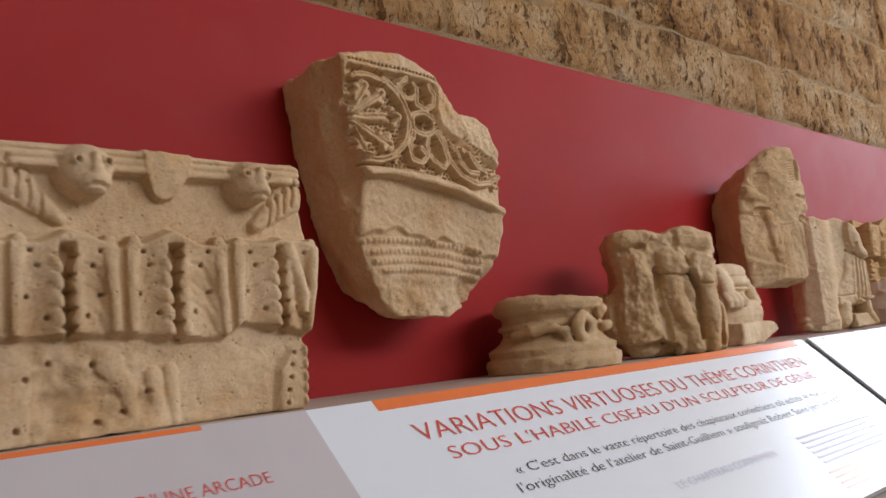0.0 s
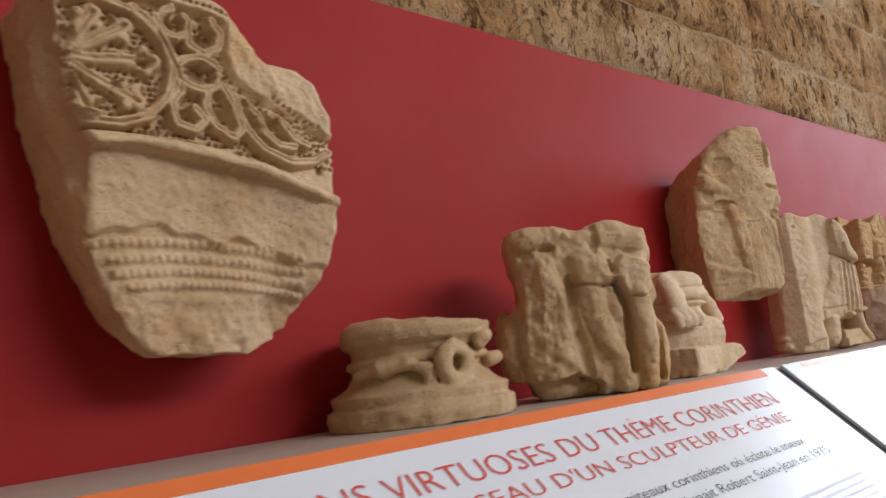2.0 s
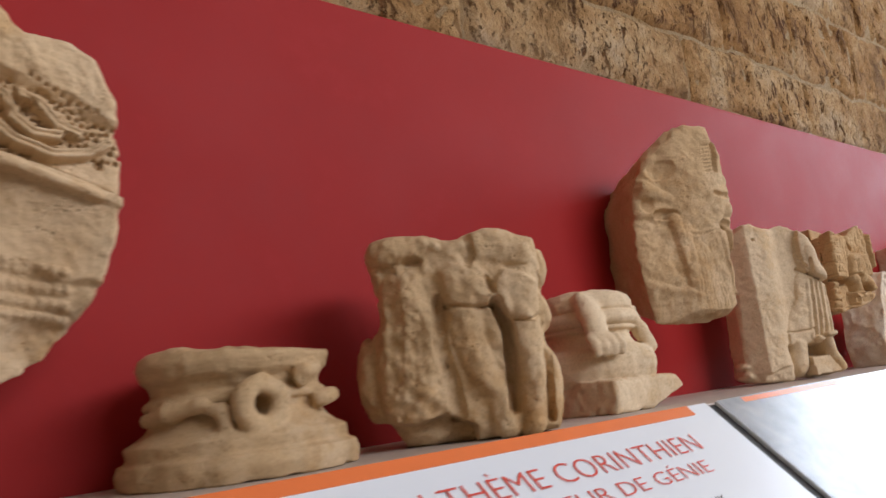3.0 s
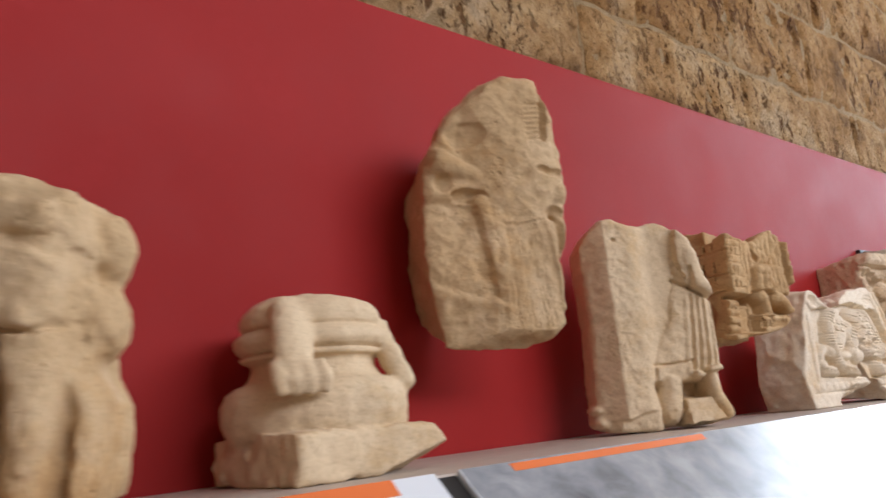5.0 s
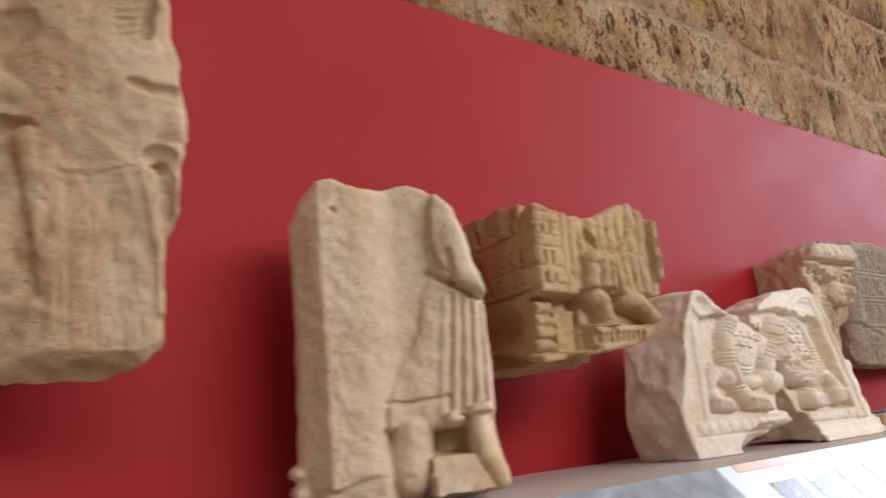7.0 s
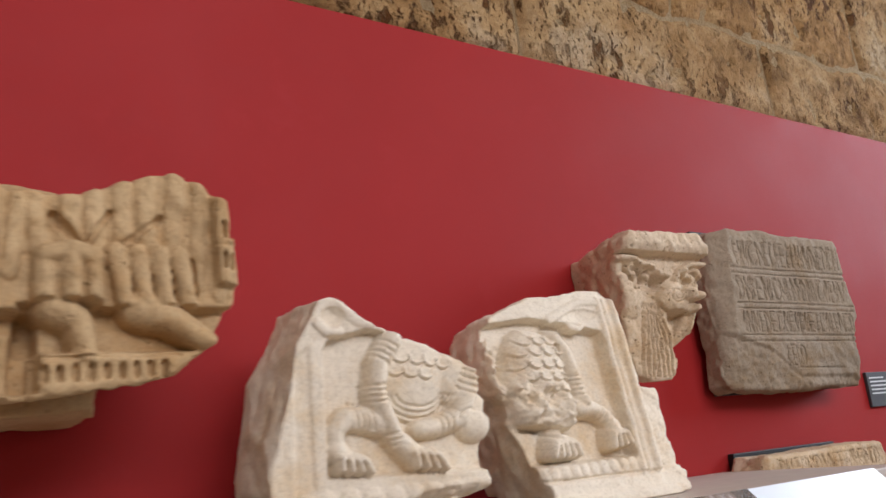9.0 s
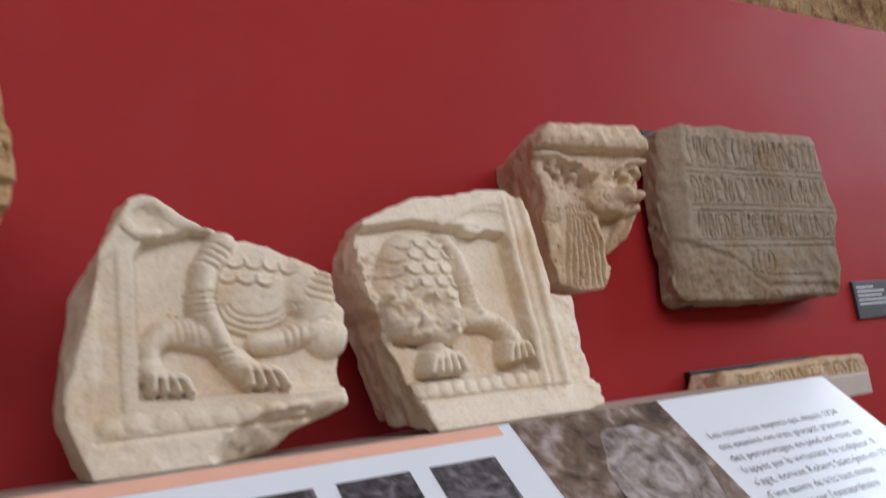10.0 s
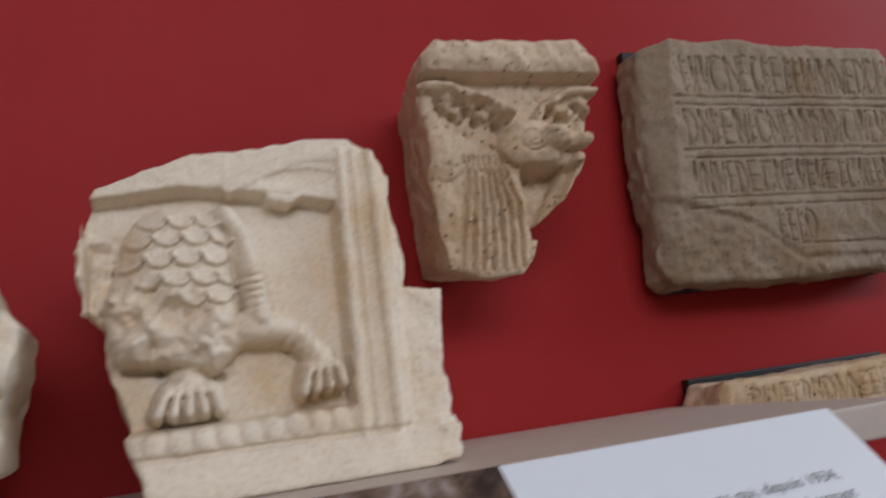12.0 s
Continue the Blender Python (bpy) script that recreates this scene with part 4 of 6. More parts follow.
def standing_relief():
    S = Sculpt((-0.09, -0.32, -0.02), (0.22, 0.01, 0.48), 0.0025, 13).canvas()
    O = [(-0.030, 0.010), (0.02, -0.002), (0.10, -0.008), (0.122, 0.004), (0.137, 0.03), (0.141, 0.094), (0.15, 0.159), (0.153, 0.215), (0.158, 0.234), (0.158, 0.268), (0.150, 0.285), (0.152, 0.312), (0.144, 0.338),
         (0.142, 0.372), (0.134, 0.416), (0.127, 0.443), (0.10, 0.446), (0.072, 0.451), (0.031, 0.424), (-0.006, 0.384), (-0.022, 0.349), (-0.042, 0.311), (-0.048, 0.27), (-0.049, 0.218), (-0.052, 0.164), (-0.050, 0.11), (-0.040, 0.071)]
    # body: smooth shoulder above, pleated skirt below
    S.H += 0.026 * np.maximum(1 - ((S.X - 0.075) / 0.15) ** 2, 0)
    S.bulge(0.085, 0.34, 0.085, 0.15, 0.030, floor=0.012)
    S.dome(0.006, 0.345, 0.026, 0.022, -0.014, 20)
    S.limb([(-0.062, 0.325), (-0.02, 0.298), (0.032, 0.276)], 0.024, 0.026, 0.018, floor=0.004)
    S.dome(0.008, 0.246, 0.026, 0.012, -0.022, -8)
    S.dome(-0.026, 0.268, 0.012, 0.016, -0.012)
    gone = [(-0.07, 0.25), (-0.01, 0.238), (0.022, 0.23), (0.036, 0.16), (0.046, 0.075), (0.004, 0.084), (-0.05, 0.11)]
    S.level(gone, -0.014, 0.018)
    S.ragged(0.004, 0.03, S.inside(gone, 0.03))
    S.limb([(0.026, 0.236), (0.039, 0.161), (0.046, 0.098), (0.050, 0.07)], 0.012, 0.006, 0.010, floor=0.018)
    S.ragged(0.003, 0.012, np.clip(1 - np.abs(S.X - 0.04) / 0.02, 0, 1) * np.clip((0.24 - S.Z) / 0.03, 0, 1))
    S.level([(0.046, 0.0), (0.052, 0.196), (0.075, 0.193), (0.112, 0.200), (0.135, 0.12), (0.135, 0.0)], -0.004, 0.003)
    S.stroke([(0.049, 0.198), (0.075, 0.195), (0.112, 0.203)], 0.0022, -0.004)
    for i in range(9):
        S.stroke([(0.058 + 0.0055 * i, 0.188), (0.058 + 0.0062 * i, 0.1), (0.060 + 0.0072 * i, 0.03)], 0.0024, -0.0016 - 0.0012 * (i % 3 == 0))
    for i in range(8):
        S.stroke([(0.092, 0.333 + 0.0085 * i), (0.114 + 0.0008 * i, 0.336 + 0.0085 * i)], 0.0028, -0.0034)
    S.stroke([(0.128, 0.436), (0.122, 0.385), (0.117, 0.335)], 0.006, -0.016)
    # hand and fist at the edge, dark hollow below, strap down the side
    S.bulge(0.128, 0.302, 0.024, 0.022, 0.028, floor=0.002)
    S.stroke([(0.104, 0.284), (0.125, 0.277), (0.142, 0.278)], 0.006, -0.010)
    S.bulge(0.138, 0.250, 0.028, 0.026, 0.030, floor=0.002)
    S.limb([(0.095, 0.262), (0.118, 0.246), (0.15, 0.238)], 0.012, 0.008, 0.011, floor=0.016)
    S.dome(0.134, 0.212, 0.018, 0.014, -0.016, -15)
    S.stroke([(0.136, 0.205), (0.140, 0.15), (0.138, 0.09)], 0.008, -0.016)
    S.limb([(0.114, 0.212), (0.124, 0.159), (0.131, 0.115), (0.134, 0.06)], 0.0065, 0.010, 0.005, floor=0.014)
    low = [(-0.1, 0.13), (-0.045, 0.108), (0.004, 0.084), (0.035, 0.072), (0.052, 0.058), (0.05, 0.026), (0.03, -0.05), (-0.1, -0.05)]
    S.H -= np.clip(-S.poly2(low) * 0.42, 0, 0.03)
    S.ragged(0.005, 0.04, S.inside(low, 0.02))
    chip = [(0.088, -0.05), (0.094, 0.018), (0.134, 0.036), (0.2, 0.036), (0.2, -0.05)]
    S.H -= np.clip(-S.poly2(chip) * 1.1, 0, 0.03)
    S.ragged(0.0028, 0.05)
    S.ragged(0.0014, 0.016)
    S.carve(O, -0.155, 0.0, turn=-0.48, taper=0.42, edge=0.012, wobble=0.004)
    S.plane((-0.012, -0.15, 0.37), (-1.0, -0.1, 0.8), wobble=0.004)
    S.plane((-0.02, -0.16, 0.02), (-0.2, -0.5, -0.8), wobble=0.004)
    S.rough((0.002, 0.04), (0.0014, 0.014))
    S.finish("draped_relief_fragment", GOLD, (2.40, WALL_Y, 1.29), "tall worn limestone relief of a draped body", "relief fragment", "stones on the red wall", parts=[("pleated_skirt", "finely pleated cloth", (0.044, -0.4, -0.02), (0.17, -0.12, 0.198))])


def corner_figure():
    S = Sculpt((-0.03, -0.07, -0.02), (0.28, 0.14, 0.41), 0.0024, 15).canvas()
    O = [(0.0, 0.02), (0.02, 0.004), (0.12, 0.0), (0.2, 0.002), (0.232, 0.006), (0.247, 0.016), (0.248, 0.032), (0.241, 0.07), (0.239, 0.11), (0.238, 0.15), (0.239, 0.189), (0.237, 0.22), (0.238, 0.238), (0.232, 0.265),
         (0.225, 0.294), (0.217, 0.323), (0.209, 0.345), (0.193, 0.361), (0.177, 0.378), (0.156, 0.386), (0.142, 0.385), (0.121, 0.379), (0.096, 0.380), (0.080, 0.387), (0.063, 0.395), (0.045, 0.392), (0.02, 0.373), (0.002, 0.345), (0.006, 0.2), (0.0, 0.06)]
    # flank, broad rounded arris, smooth hollow beside it
    flank = np.clip(0.046 - S.X, 0, 1)
    S.H += 0.012 - flank * 0.9
    hollow = np.clip((S.X - 0.086) / 0.05, 0, 1)
    S.H -= 0.024 * hollow * hollow * (3 - 2 * hollow)
    S.ragged(0.0018, 0.011, np.clip(1 - np.abs(S.X - 0.065) / 0.03, 0, 1))
    S.hole(0.062, 0.352, 0.005, 0.008)
    # robe
    robe = [(0.186, 0.40), (0.176, 0.34), (0.172, 0.30), (0.178, 0.276), (0.162, 0.243), (0.154, 0.196), (0.130, 0.158), (0.112, 0.117), (0.112, 0.086), (0.165, 0.083), (0.191, 0.087), (0.209, 0.095), (0.27, 0.10), (0.27, 0.40)]
    d = np.clip(-S.poly2(robe) / 0.042, 0, 1)
    S.H += 0.012 * np.sqrt(d * (2 - d))
    S.bulge(0.205, 0.325, 0.026, 0.06, 0.008, floor=0.006)
    S.limb([(0.205, 0.315), (0.208, 0.285), (0.216, 0.262), (0.240, 0.247)], 0.018, 0.013, 0.014, floor=0.006)
    S.stroke([(0.172, 0.270), (0.184, 0.261), (0.201, 0.252), (0.210, 0.247), (0.225, 0.236), (0.244, 0.228)], 0.0045, -0.010)
    S.stroke([(0.198, 0.290), (0.199, 0.272), (0.201, 0.256)], 0.0045, -0.009)
    S.stroke([(0.178, 0.288), (0.188, 0.278), (0.196, 0.262)], 0.005, 0.006)
    for x0, x1 in ((0.198, 0.184), (0.209, 0.198), (0.220, 0.212), (0.230, 0.226)):
        S.stroke([(x0, 0.238), ((x0 + x1) / 2, 0.17), (x1, 0.104)], 0.0045, -0.0045)
    for x0, x1 in ((0.192, 0.176), (0.204, 0.191), (0.215, 0.205), (0.226, 0.219)):
        S.stroke([(x0, 0.235), ((x0 + x1) / 2, 0.17), (x1, 0.100)], 0.006, 0.003)
    S.ragged(0.0022, 0.018, S.inside([(0.155, 0.24), (0.19, 0.24), (0.175, 0.12), (0.13, 0.15)], 0.02))
    S.stroke([(0.110, 0.117), (0.14, 0.116), (0.172, 0.118), (0.184, 0.12)], 0.0028, -0.006)
    S.level([(0.11, 0.084), (0.185, 0.083), (0.18, 0.114), (0.112, 0.114)], 0.004, 0.005)
    S.limb([(0.186, 0.094), (0.194, 0.089)], 0.008, 0.010, floor=0.012)
    S.limb([(0.212, 0.100), (0.226, 0.103)], 0.007, 0.008, floor=0.012)
    # under the hem: legs, a deep gap and the block between the feet
    under = [(0.108, 0.084), (0.165, 0.081), (0.191, 0.085), (0.209, 0.093), (0.27, 0.098), (0.27, -0.03), (0.126, -0.03)]
    f = S.inside(under, 0.010)
    S.H = S.H * (1 - f) + f * (-0.022)
    S.level([(0.166, 0.082), (0.212, 0.082), (0.203, 0.053), (0.164, 0.056)], -0.030, 0.005)
    S.limb([(0.140, 0.085), (0.136, 0.055), (0.134, 0.03)], 0.024, 0.026, 0.024, floor=-0.02)
    S.limb([(0.216, 0.095), (0.220, 0.055), (0.238, 0.02)], 0.014, 0.030, 0.017, floor=-0.02)
    block = [(0.158, 0.052), (0.207, 0.052), (0.228, 0.012), (0.156, 0.008)]
    S.H = np.where(S.poly2(block) < 0, np.maximum(S.H, 0.004 + 0.25 * (0.052 - S.Z)), S.H)
    foot = [(-0.05, -0.05), (0.16, -0.05), (0.16, 0.030), (0.109, 0.039), (0.077, 0.035), (0.051, 0.025), (-0.05, 0.03)]
    f = S.inside(foot, 0.004)
    S.H = S.H * (1 - f) + f * (np.minimum(S.H, 0.004) - 0.3 * (0.035 - S.Z))
    S.ragged(0.003, 0.03, S.inside(foot, 0.02))
    S.ragged(0.0012, 0.03)
    S.carve(O, 0.0, 0.10, taper=0.05, edge=0.010, wobble=0.002)
    S.ball((0.004, 0.045, 0.046), (0.014, 0.03, 0.010), k=0.006)
    S.ball((0.006, 0.045, 0.024), (0.014, 0.034, 0.012), k=0.006)
    S.rough((0.0014, 0.03), (0.0008, 0.011))
    S.plane((0, 0, 0.0), (0, 0, -1.0))
    S.finish("pillar_figure_fragment", PALE_TAN, (2.716, 1.183, SHELF_Z), "smooth tan limestone pillar corner with robe and feet", "statue fragment", "stones on the ledge", -35)


def seated_figures():
    S = sculpt(0.31, 0.27, -0.25, 0.0022, 17)
    O = [(-0.030, 0.006), (0.004, 0.009), (0.067, 0.017), (0.163, 0.028), (0.200, 0.038), (0.222, 0.054), (0.250, 0.072), (0.268, 0.115), (0.268, 0.155), (0.265, 0.195), (0.256, 0.222), (0.231, 0.243), (0.203, 0.251), (0.179, 0.245),
         (0.147, 0.232), (0.109, 0.216), (0.05, 0.214), (0.0, 0.220), (-0.022, 0.222), (-0.024, 0.12)]
    # corner pilaster: stacked storeys of windows over a banded column
    S.level([(-0.03, 0.100), (0.027, 0.100), (0.027, 0.24), (-0.03, 0.24)], 0.006, 0.004)
    for z in (0.112, 0.135, 0.162, 0.178, 0.196, 0.210):
        S.stroke([(-0.026, z), (0.026, z)], 0.0020, -0.003)
    for z, hgt in ((0.141, 0.014), (0.116, 0.008), (0.183, 0.008)):
        for x in (-0.010, 0.006):
            S.stroke([(x, z), (x, z + hgt)], 0.0032, -0.008)
    S.level([(-0.04, 0.018), (0.078, 0.024), (0.078, 0.098), (-0.04, 0.098)], -0.030, 0.005)
    for z in (0.030, 0.048, 0.064, 0.082):
        S.limb([(-0.018, z), (0.006, z)], 0.009, 0.012, 0.009, floor=-0.022)
    S.level([(0.017, 0.015), (0.055, 0.018), (0.055, 0.080), (0.017, 0.078)], 0.014, 0.003)
    # robes: long folds, then two lapped knees with cloth drawn between them
    for x0, x1, z0, z1, r in ((0.034, 0.038, 0.105, 0.21, 0.008), (0.052, 0.060, 0.135, 0.21, 0.009), (0.076, 0.068, 0.16, 0.21, 0.010), (0.100, 0.104, 0.165, 0.21, 0.011), (0.128, 0.120, 0.15, 0.218, 0.010),
                              (0.152, 0.150, 0.155, 0.23, 0.010), (0.176, 0.172, 0.16, 0.243, 0.011), (0.200, 0.206, 0.15, 0.248, 0.011), (0.226, 0.232, 0.13, 0.24, 0.010), (0.250, 0.252, 0.12, 0.218, 0.009)):
        S.limb([(x1, z1 + 0.01), (x0, z0)], r, 0.0065, r * 0.9, floor=0.0)
    S.stroke([(0.088, 0.192), (0.100, 0.176), (0.110, 0.164)], 0.0055, -0.012)
    S.stroke([(0.140, 0.2), (0.120, 0.168)], 0.004, -0.008)
    S.stroke([(0.190, 0.2), (0.165, 0.178), (0.150, 0.166)], 0.004, -0.008)
    S.limb([(0.082, 0.150), (0.105, 0.155), (0.120, 0.150)], 0.012, 0.020, 0.012, floor=0.004)
    S.limb([(0.082, 0.145), (0.082, 0.112)], 0.012, 0.016, 0.012, floor=0.004)
    S.limb([(0.102, 0.150), (0.104, 0.112)], 0.013, 0.020, 0.012, floor=0.004)
    S.limb([(0.120, 0.150), (0.124, 0.112)], 0.010, 0.016, 0.010, floor=0.004)
    for x in (0.150, 0.170, 0.190, 0.212):
        S.limb([(x - 0.006, 0.158), (x, 0.134), (x + 0.004, 0.110)], 0.011, 0.012, 0.010, floor=0.004)
        S.stroke([(x + 0.008, 0.155), (x + 0.012, 0.112)], 0.003, -0.010)
    S.level([(0.060, 0.060), (0.27, 0.064), (0.27, 0.107), (0.135, 0.103), (0.125, 0.109), (0.060, 0.106)], -0.022, 0.005)
    S.limb([(0.090, 0.104), (0.112, 0.090), (0.118, 0.060)], 0.019, 0.030, 0.013, floor=-0.018)
    S.limb([(0.168, 0.105), (0.196, 0.096), (0.236, 0.072)], 0.021, 0.032, 0.014, floor=-0.018)
    # footstool with a small arcade
    S.level([(0.070, 0.010), (0.222, 0.020), (0.212, 0.060), (0.072, 0.058)], 0.010, 0.004)
    S.stroke([(0.072, 0.054), (0.205, 0.057)], 0.0018, -0.005)
    for i in range(9):
        S.stroke([(0.082 + 0.0135 * i, 0.034 + 0.0006 * i), (0.082 + 0.0135 * i, 0.044 + 0.0006 * i)], 0.0036, -0.010)
    # tower at the far edge
    S.level([(0.246, 0.130), (0.3, 0.130), (0.3, 0.225), (0.240, 0.225)], 0.012, 0.005)
    for z in (0.148, 0.182):
        for x in (0.252, 0.262):
            S.stroke([(x, z), (x, z + 0.014)], 0.003, -0.010)
    S.stroke([(0.242, 0.172), (0.275, 0.172)], 0.002, -0.004)
    S.ragged(0.0022, 0.02)
    S.carve(O, -0.255, 0.0, turn=0.07, taper=0.2, edge=0.007, wobble=0.003)
    S.prism([(0.02, 0.01), (0.14, 0.01), (0.14, 0.23), (0.02, 0.244)], -0.19, 0.0, edge=0.004, wobble=0.003)
    # arcades cut into the side
    for zr, n, r in ((0.204, 9, 0.0030), (0.158, 7, 0.0036), (0.124, 9, 0.0030)):
        for j in range(n):
            y = -0.222 + 0.19 * j / n
            e = -0.02 + 0.2 * (y + 0.255)
            for up in (-0.008, 0.0, 0.008):
                S.capsule((e - 0.03, y, zr + up), (e + 0.006, y, zr + up), r, r * 0.9, "cut", 0.002)
    for zr in (0.224, 0.188, 0.140, 0.106):
        S.capsule((-0.024, -0.262, zr), (0.028, -0.005, zr), 0.0024, 0.0024, "cut", 0.002)
    S.line([(-0.03, -0.18, 0.062), (0.0, -0.04, 0.062)], 0.032, "cut", 0.005)
    S.rough((0.0014, 0.02), (0.0008, 0.009))
    S.finish("seated_figures_relief", OCHRE, (3.05, WALL_Y, 1.285), "ochre limestone corner block with robed knees and arcades", "relief fragment", "stones on the red wall",
             parts=[("corner_pilaster", "pilaster with small windows", (-0.05, -0.4, 0.100), (0.027, -0.22, 0.24)), ("footstool", "footstool with a small arcade", (0.068, -0.4, 0.0), (0.23, -0.2, 0.059))])


def lion_slab():
    S = sculpt(0.33, 0.28, -0.235, 0.002, 19)
    O = [(0.045, 0.0), (0.2, 0.0), (0.226, 0.006), (0.244, 0.024), (0.268, 0.032), (0.288, 0.042), (0.290, 0.082), (0.300, 0.110), (0.305, 0.145), (0.290, 0.162), (0.285, 0.18), (0.266, 0.196), (0.225, 0.212), (0.202, 0.219),
         (0.177, 0.229), (0.142, 0.245), (0.118, 0.265), (0.104, 0.275), (0.086, 0.270), (0.071, 0.236), (0.042, 0.186), (0.03, 0.123), (0.024, 0.06)]
    floor = -0.018
    S.level([(0.090, 0.070), (0.5, 0.054), (0.5, 0.22), (0.165, 0.245), (0.150, 0.234), (0.126, 0.227), (0.104, 0.226), (0.092, 0.210)], floor, 0.006)
    S.level([(0.056, 0.2), (0.074, 0.214), (0.074, 0.06), (0.052, 0.05)], -0.004, 0.004)
    # curled cloth that hangs over the frame
    S.limb([(0.086, 0.240), (0.096, 0.230), (0.112, 0.230)], 0.007, 0.006, 0.005, floor=0.0)
    S.limb([(0.112, 0.262), (0.134, 0.244), (0.165, 0.236)], 0.010, 0.006, 0.007, floor=-0.002)
    S.dome(0.105, 0.248, 0.014, 0.012, -0.006)
    # the body with scales on the shoulder, belly folds below
    S.H = np.where(S.poly2([(0.176, 0.225), (0.168, 0.19), (0.170, 0.165), (0.184, 0.131), (0.212, 0.126), (0.236, 0.142), (0.262, 0.165), (0.29, 0.185), (0.25, 0.22)]) < 0, np.maximum(S.H, floor + 0.008), S.H)
    S.bulge(0.208, 0.178, 0.046, 0.056, 0.020, floor=floor, turn=-12)
    S.bulge(0.255, 0.175, 0.036, 0.034, 0.018, floor=floor, turn=-25)
    for row, z, xs in ((0, 0.203, (0.188, 0.206, 0.224, 0.242)), (1, 0.188, (0.180, 0.198, 0.216))):
        for j, x in enumerate(xs):
            S.stroke(S.arc(x, z - 0.003 * j, 0.0095, 0.009, 185, 355, 8), 0.0018, 0.0034)
            S.stroke(S.arc(x, z - 0.003 * j - 0.003, 0.0098, 0.009, 190, 350, 8), 0.0015, -0.0030)
    for i in range(4):
        S.stroke(S.arc(0.208, 0.158, 0.030 + 0.0052 * i, 0.018 + 0.0066 * i, 188, 350, 12), 0.0018, -0.0042)
    # far hind leg and haunch
    S.limb([(0.286, 0.178), (0.272, 0.150), (0.262, 0.125), (0.235, 0.116), (0.205, 0.114)], 0.017, 0.022, 0.012, floor=floor)
    bands(S, (0.282, 0.178), (0.270, 0.156), (0.9, -0.35), 4, 0.014, 0.0018, -0.0042)
    bands(S, (0.246, 0.118), (0.230, 0.115), (-0.15, 1), 3, 0.012, 0.0018, -0.0042)
    S.bulge(0.282, 0.113, 0.026, 0.020, 0.020, floor=floor)
    S.stroke(S.arc(0.276, 0.118, 0.024, 0.016, 20, 160, 10), 0.0018, -0.004)
    # foreleg
    S.limb([(0.176, 0.219), (0.158, 0.192), (0.152, 0.162), (0.158, 0.139), (0.168, 0.116), (0.180, 0.095)], 0.0155, 0.030, 0.012, floor=floor)
    bands(S, (0.172, 0.214), (0.160, 0.196), (0.8, -0.5), 4, 0.013, 0.0018, -0.0045)
    bands(S, (0.152, 0.168), (0.154, 0.150), (1, 0.05), 4, 0.015, 0.0018, -0.0045)
    bands(S, (0.170, 0.113), (0.176, 0.101), (1, 0.25), 3, 0.013, 0.0018, -0.0045)
    paw(S, 0.180, 0.099, 0.190, 0.072, 0.226, 0.067, floor)
    # hind leg stepping back
    S.limb([(0.160, 0.124), (0.138, 0.130), (0.114, 0.132), (0.100, 0.118), (0.102, 0.095)], 0.017, 0.024, 0.011, floor=floor)
    bands(S, (0.144, 0.131), (0.124, 0.136), (-0.1, 1), 4, 0.013, 0.0018, -0.0045)
    paw(S, 0.101, 0.098, 0.100, 0.076, 0.134, 0.071, floor)
    for i in range(8):
        S.bulge(0.060 + 0.026 * i, 0.048 - 0.0006 * i, 0.0115, 0.009, 0.004)
    S.stroke([(0.05, 0.034), (0.32, 0.034)], 0.0022, -0.004)
    low = [(0.15, -0.05), (0.4, -0.05), (0.4, 0.052), (0.287, 0.050), (0.235, 0.047), (0.199, 0.044), (0.165, 0.030), (0.15, 0.010)]
    S.H -= np.clip(-S.poly2(low) * 1.5, 0, 0.06)
    S.ragged(0.012, 0.035, S.inside(low, 0.01))
    S.ragged(0.0010, 0.03)
    S.carve(O, -0.216, -0.105, turn=-0.1, taper=0.0, edge=0.004, wobble=0.003)
    S.plane((0.034, -0.22, 0.12), (-1.0, -0.1, 0.3), wobble=0.005)
    S.rough((0.0010, 0.03), (0.0006, 0.012))
    S.plane((0, 0, 0.0), (0, 0, -1.0))
    S.finish("lion_relief_slab", CREAM, (3.33, WALL_Y, SHELF_Z), "cream limestone slab with a carved striding beast, broken at its corner", "relief slab", "stones on the ledge", parts=[("carved_beast", "striding beast in low relief", (0.094, -0.3, 0.058), (0.32, -0.19, 0.226)), ("base_moulding", "", (0.0, -0.3, 0.0), (0.32, -0.19, 0.058))])


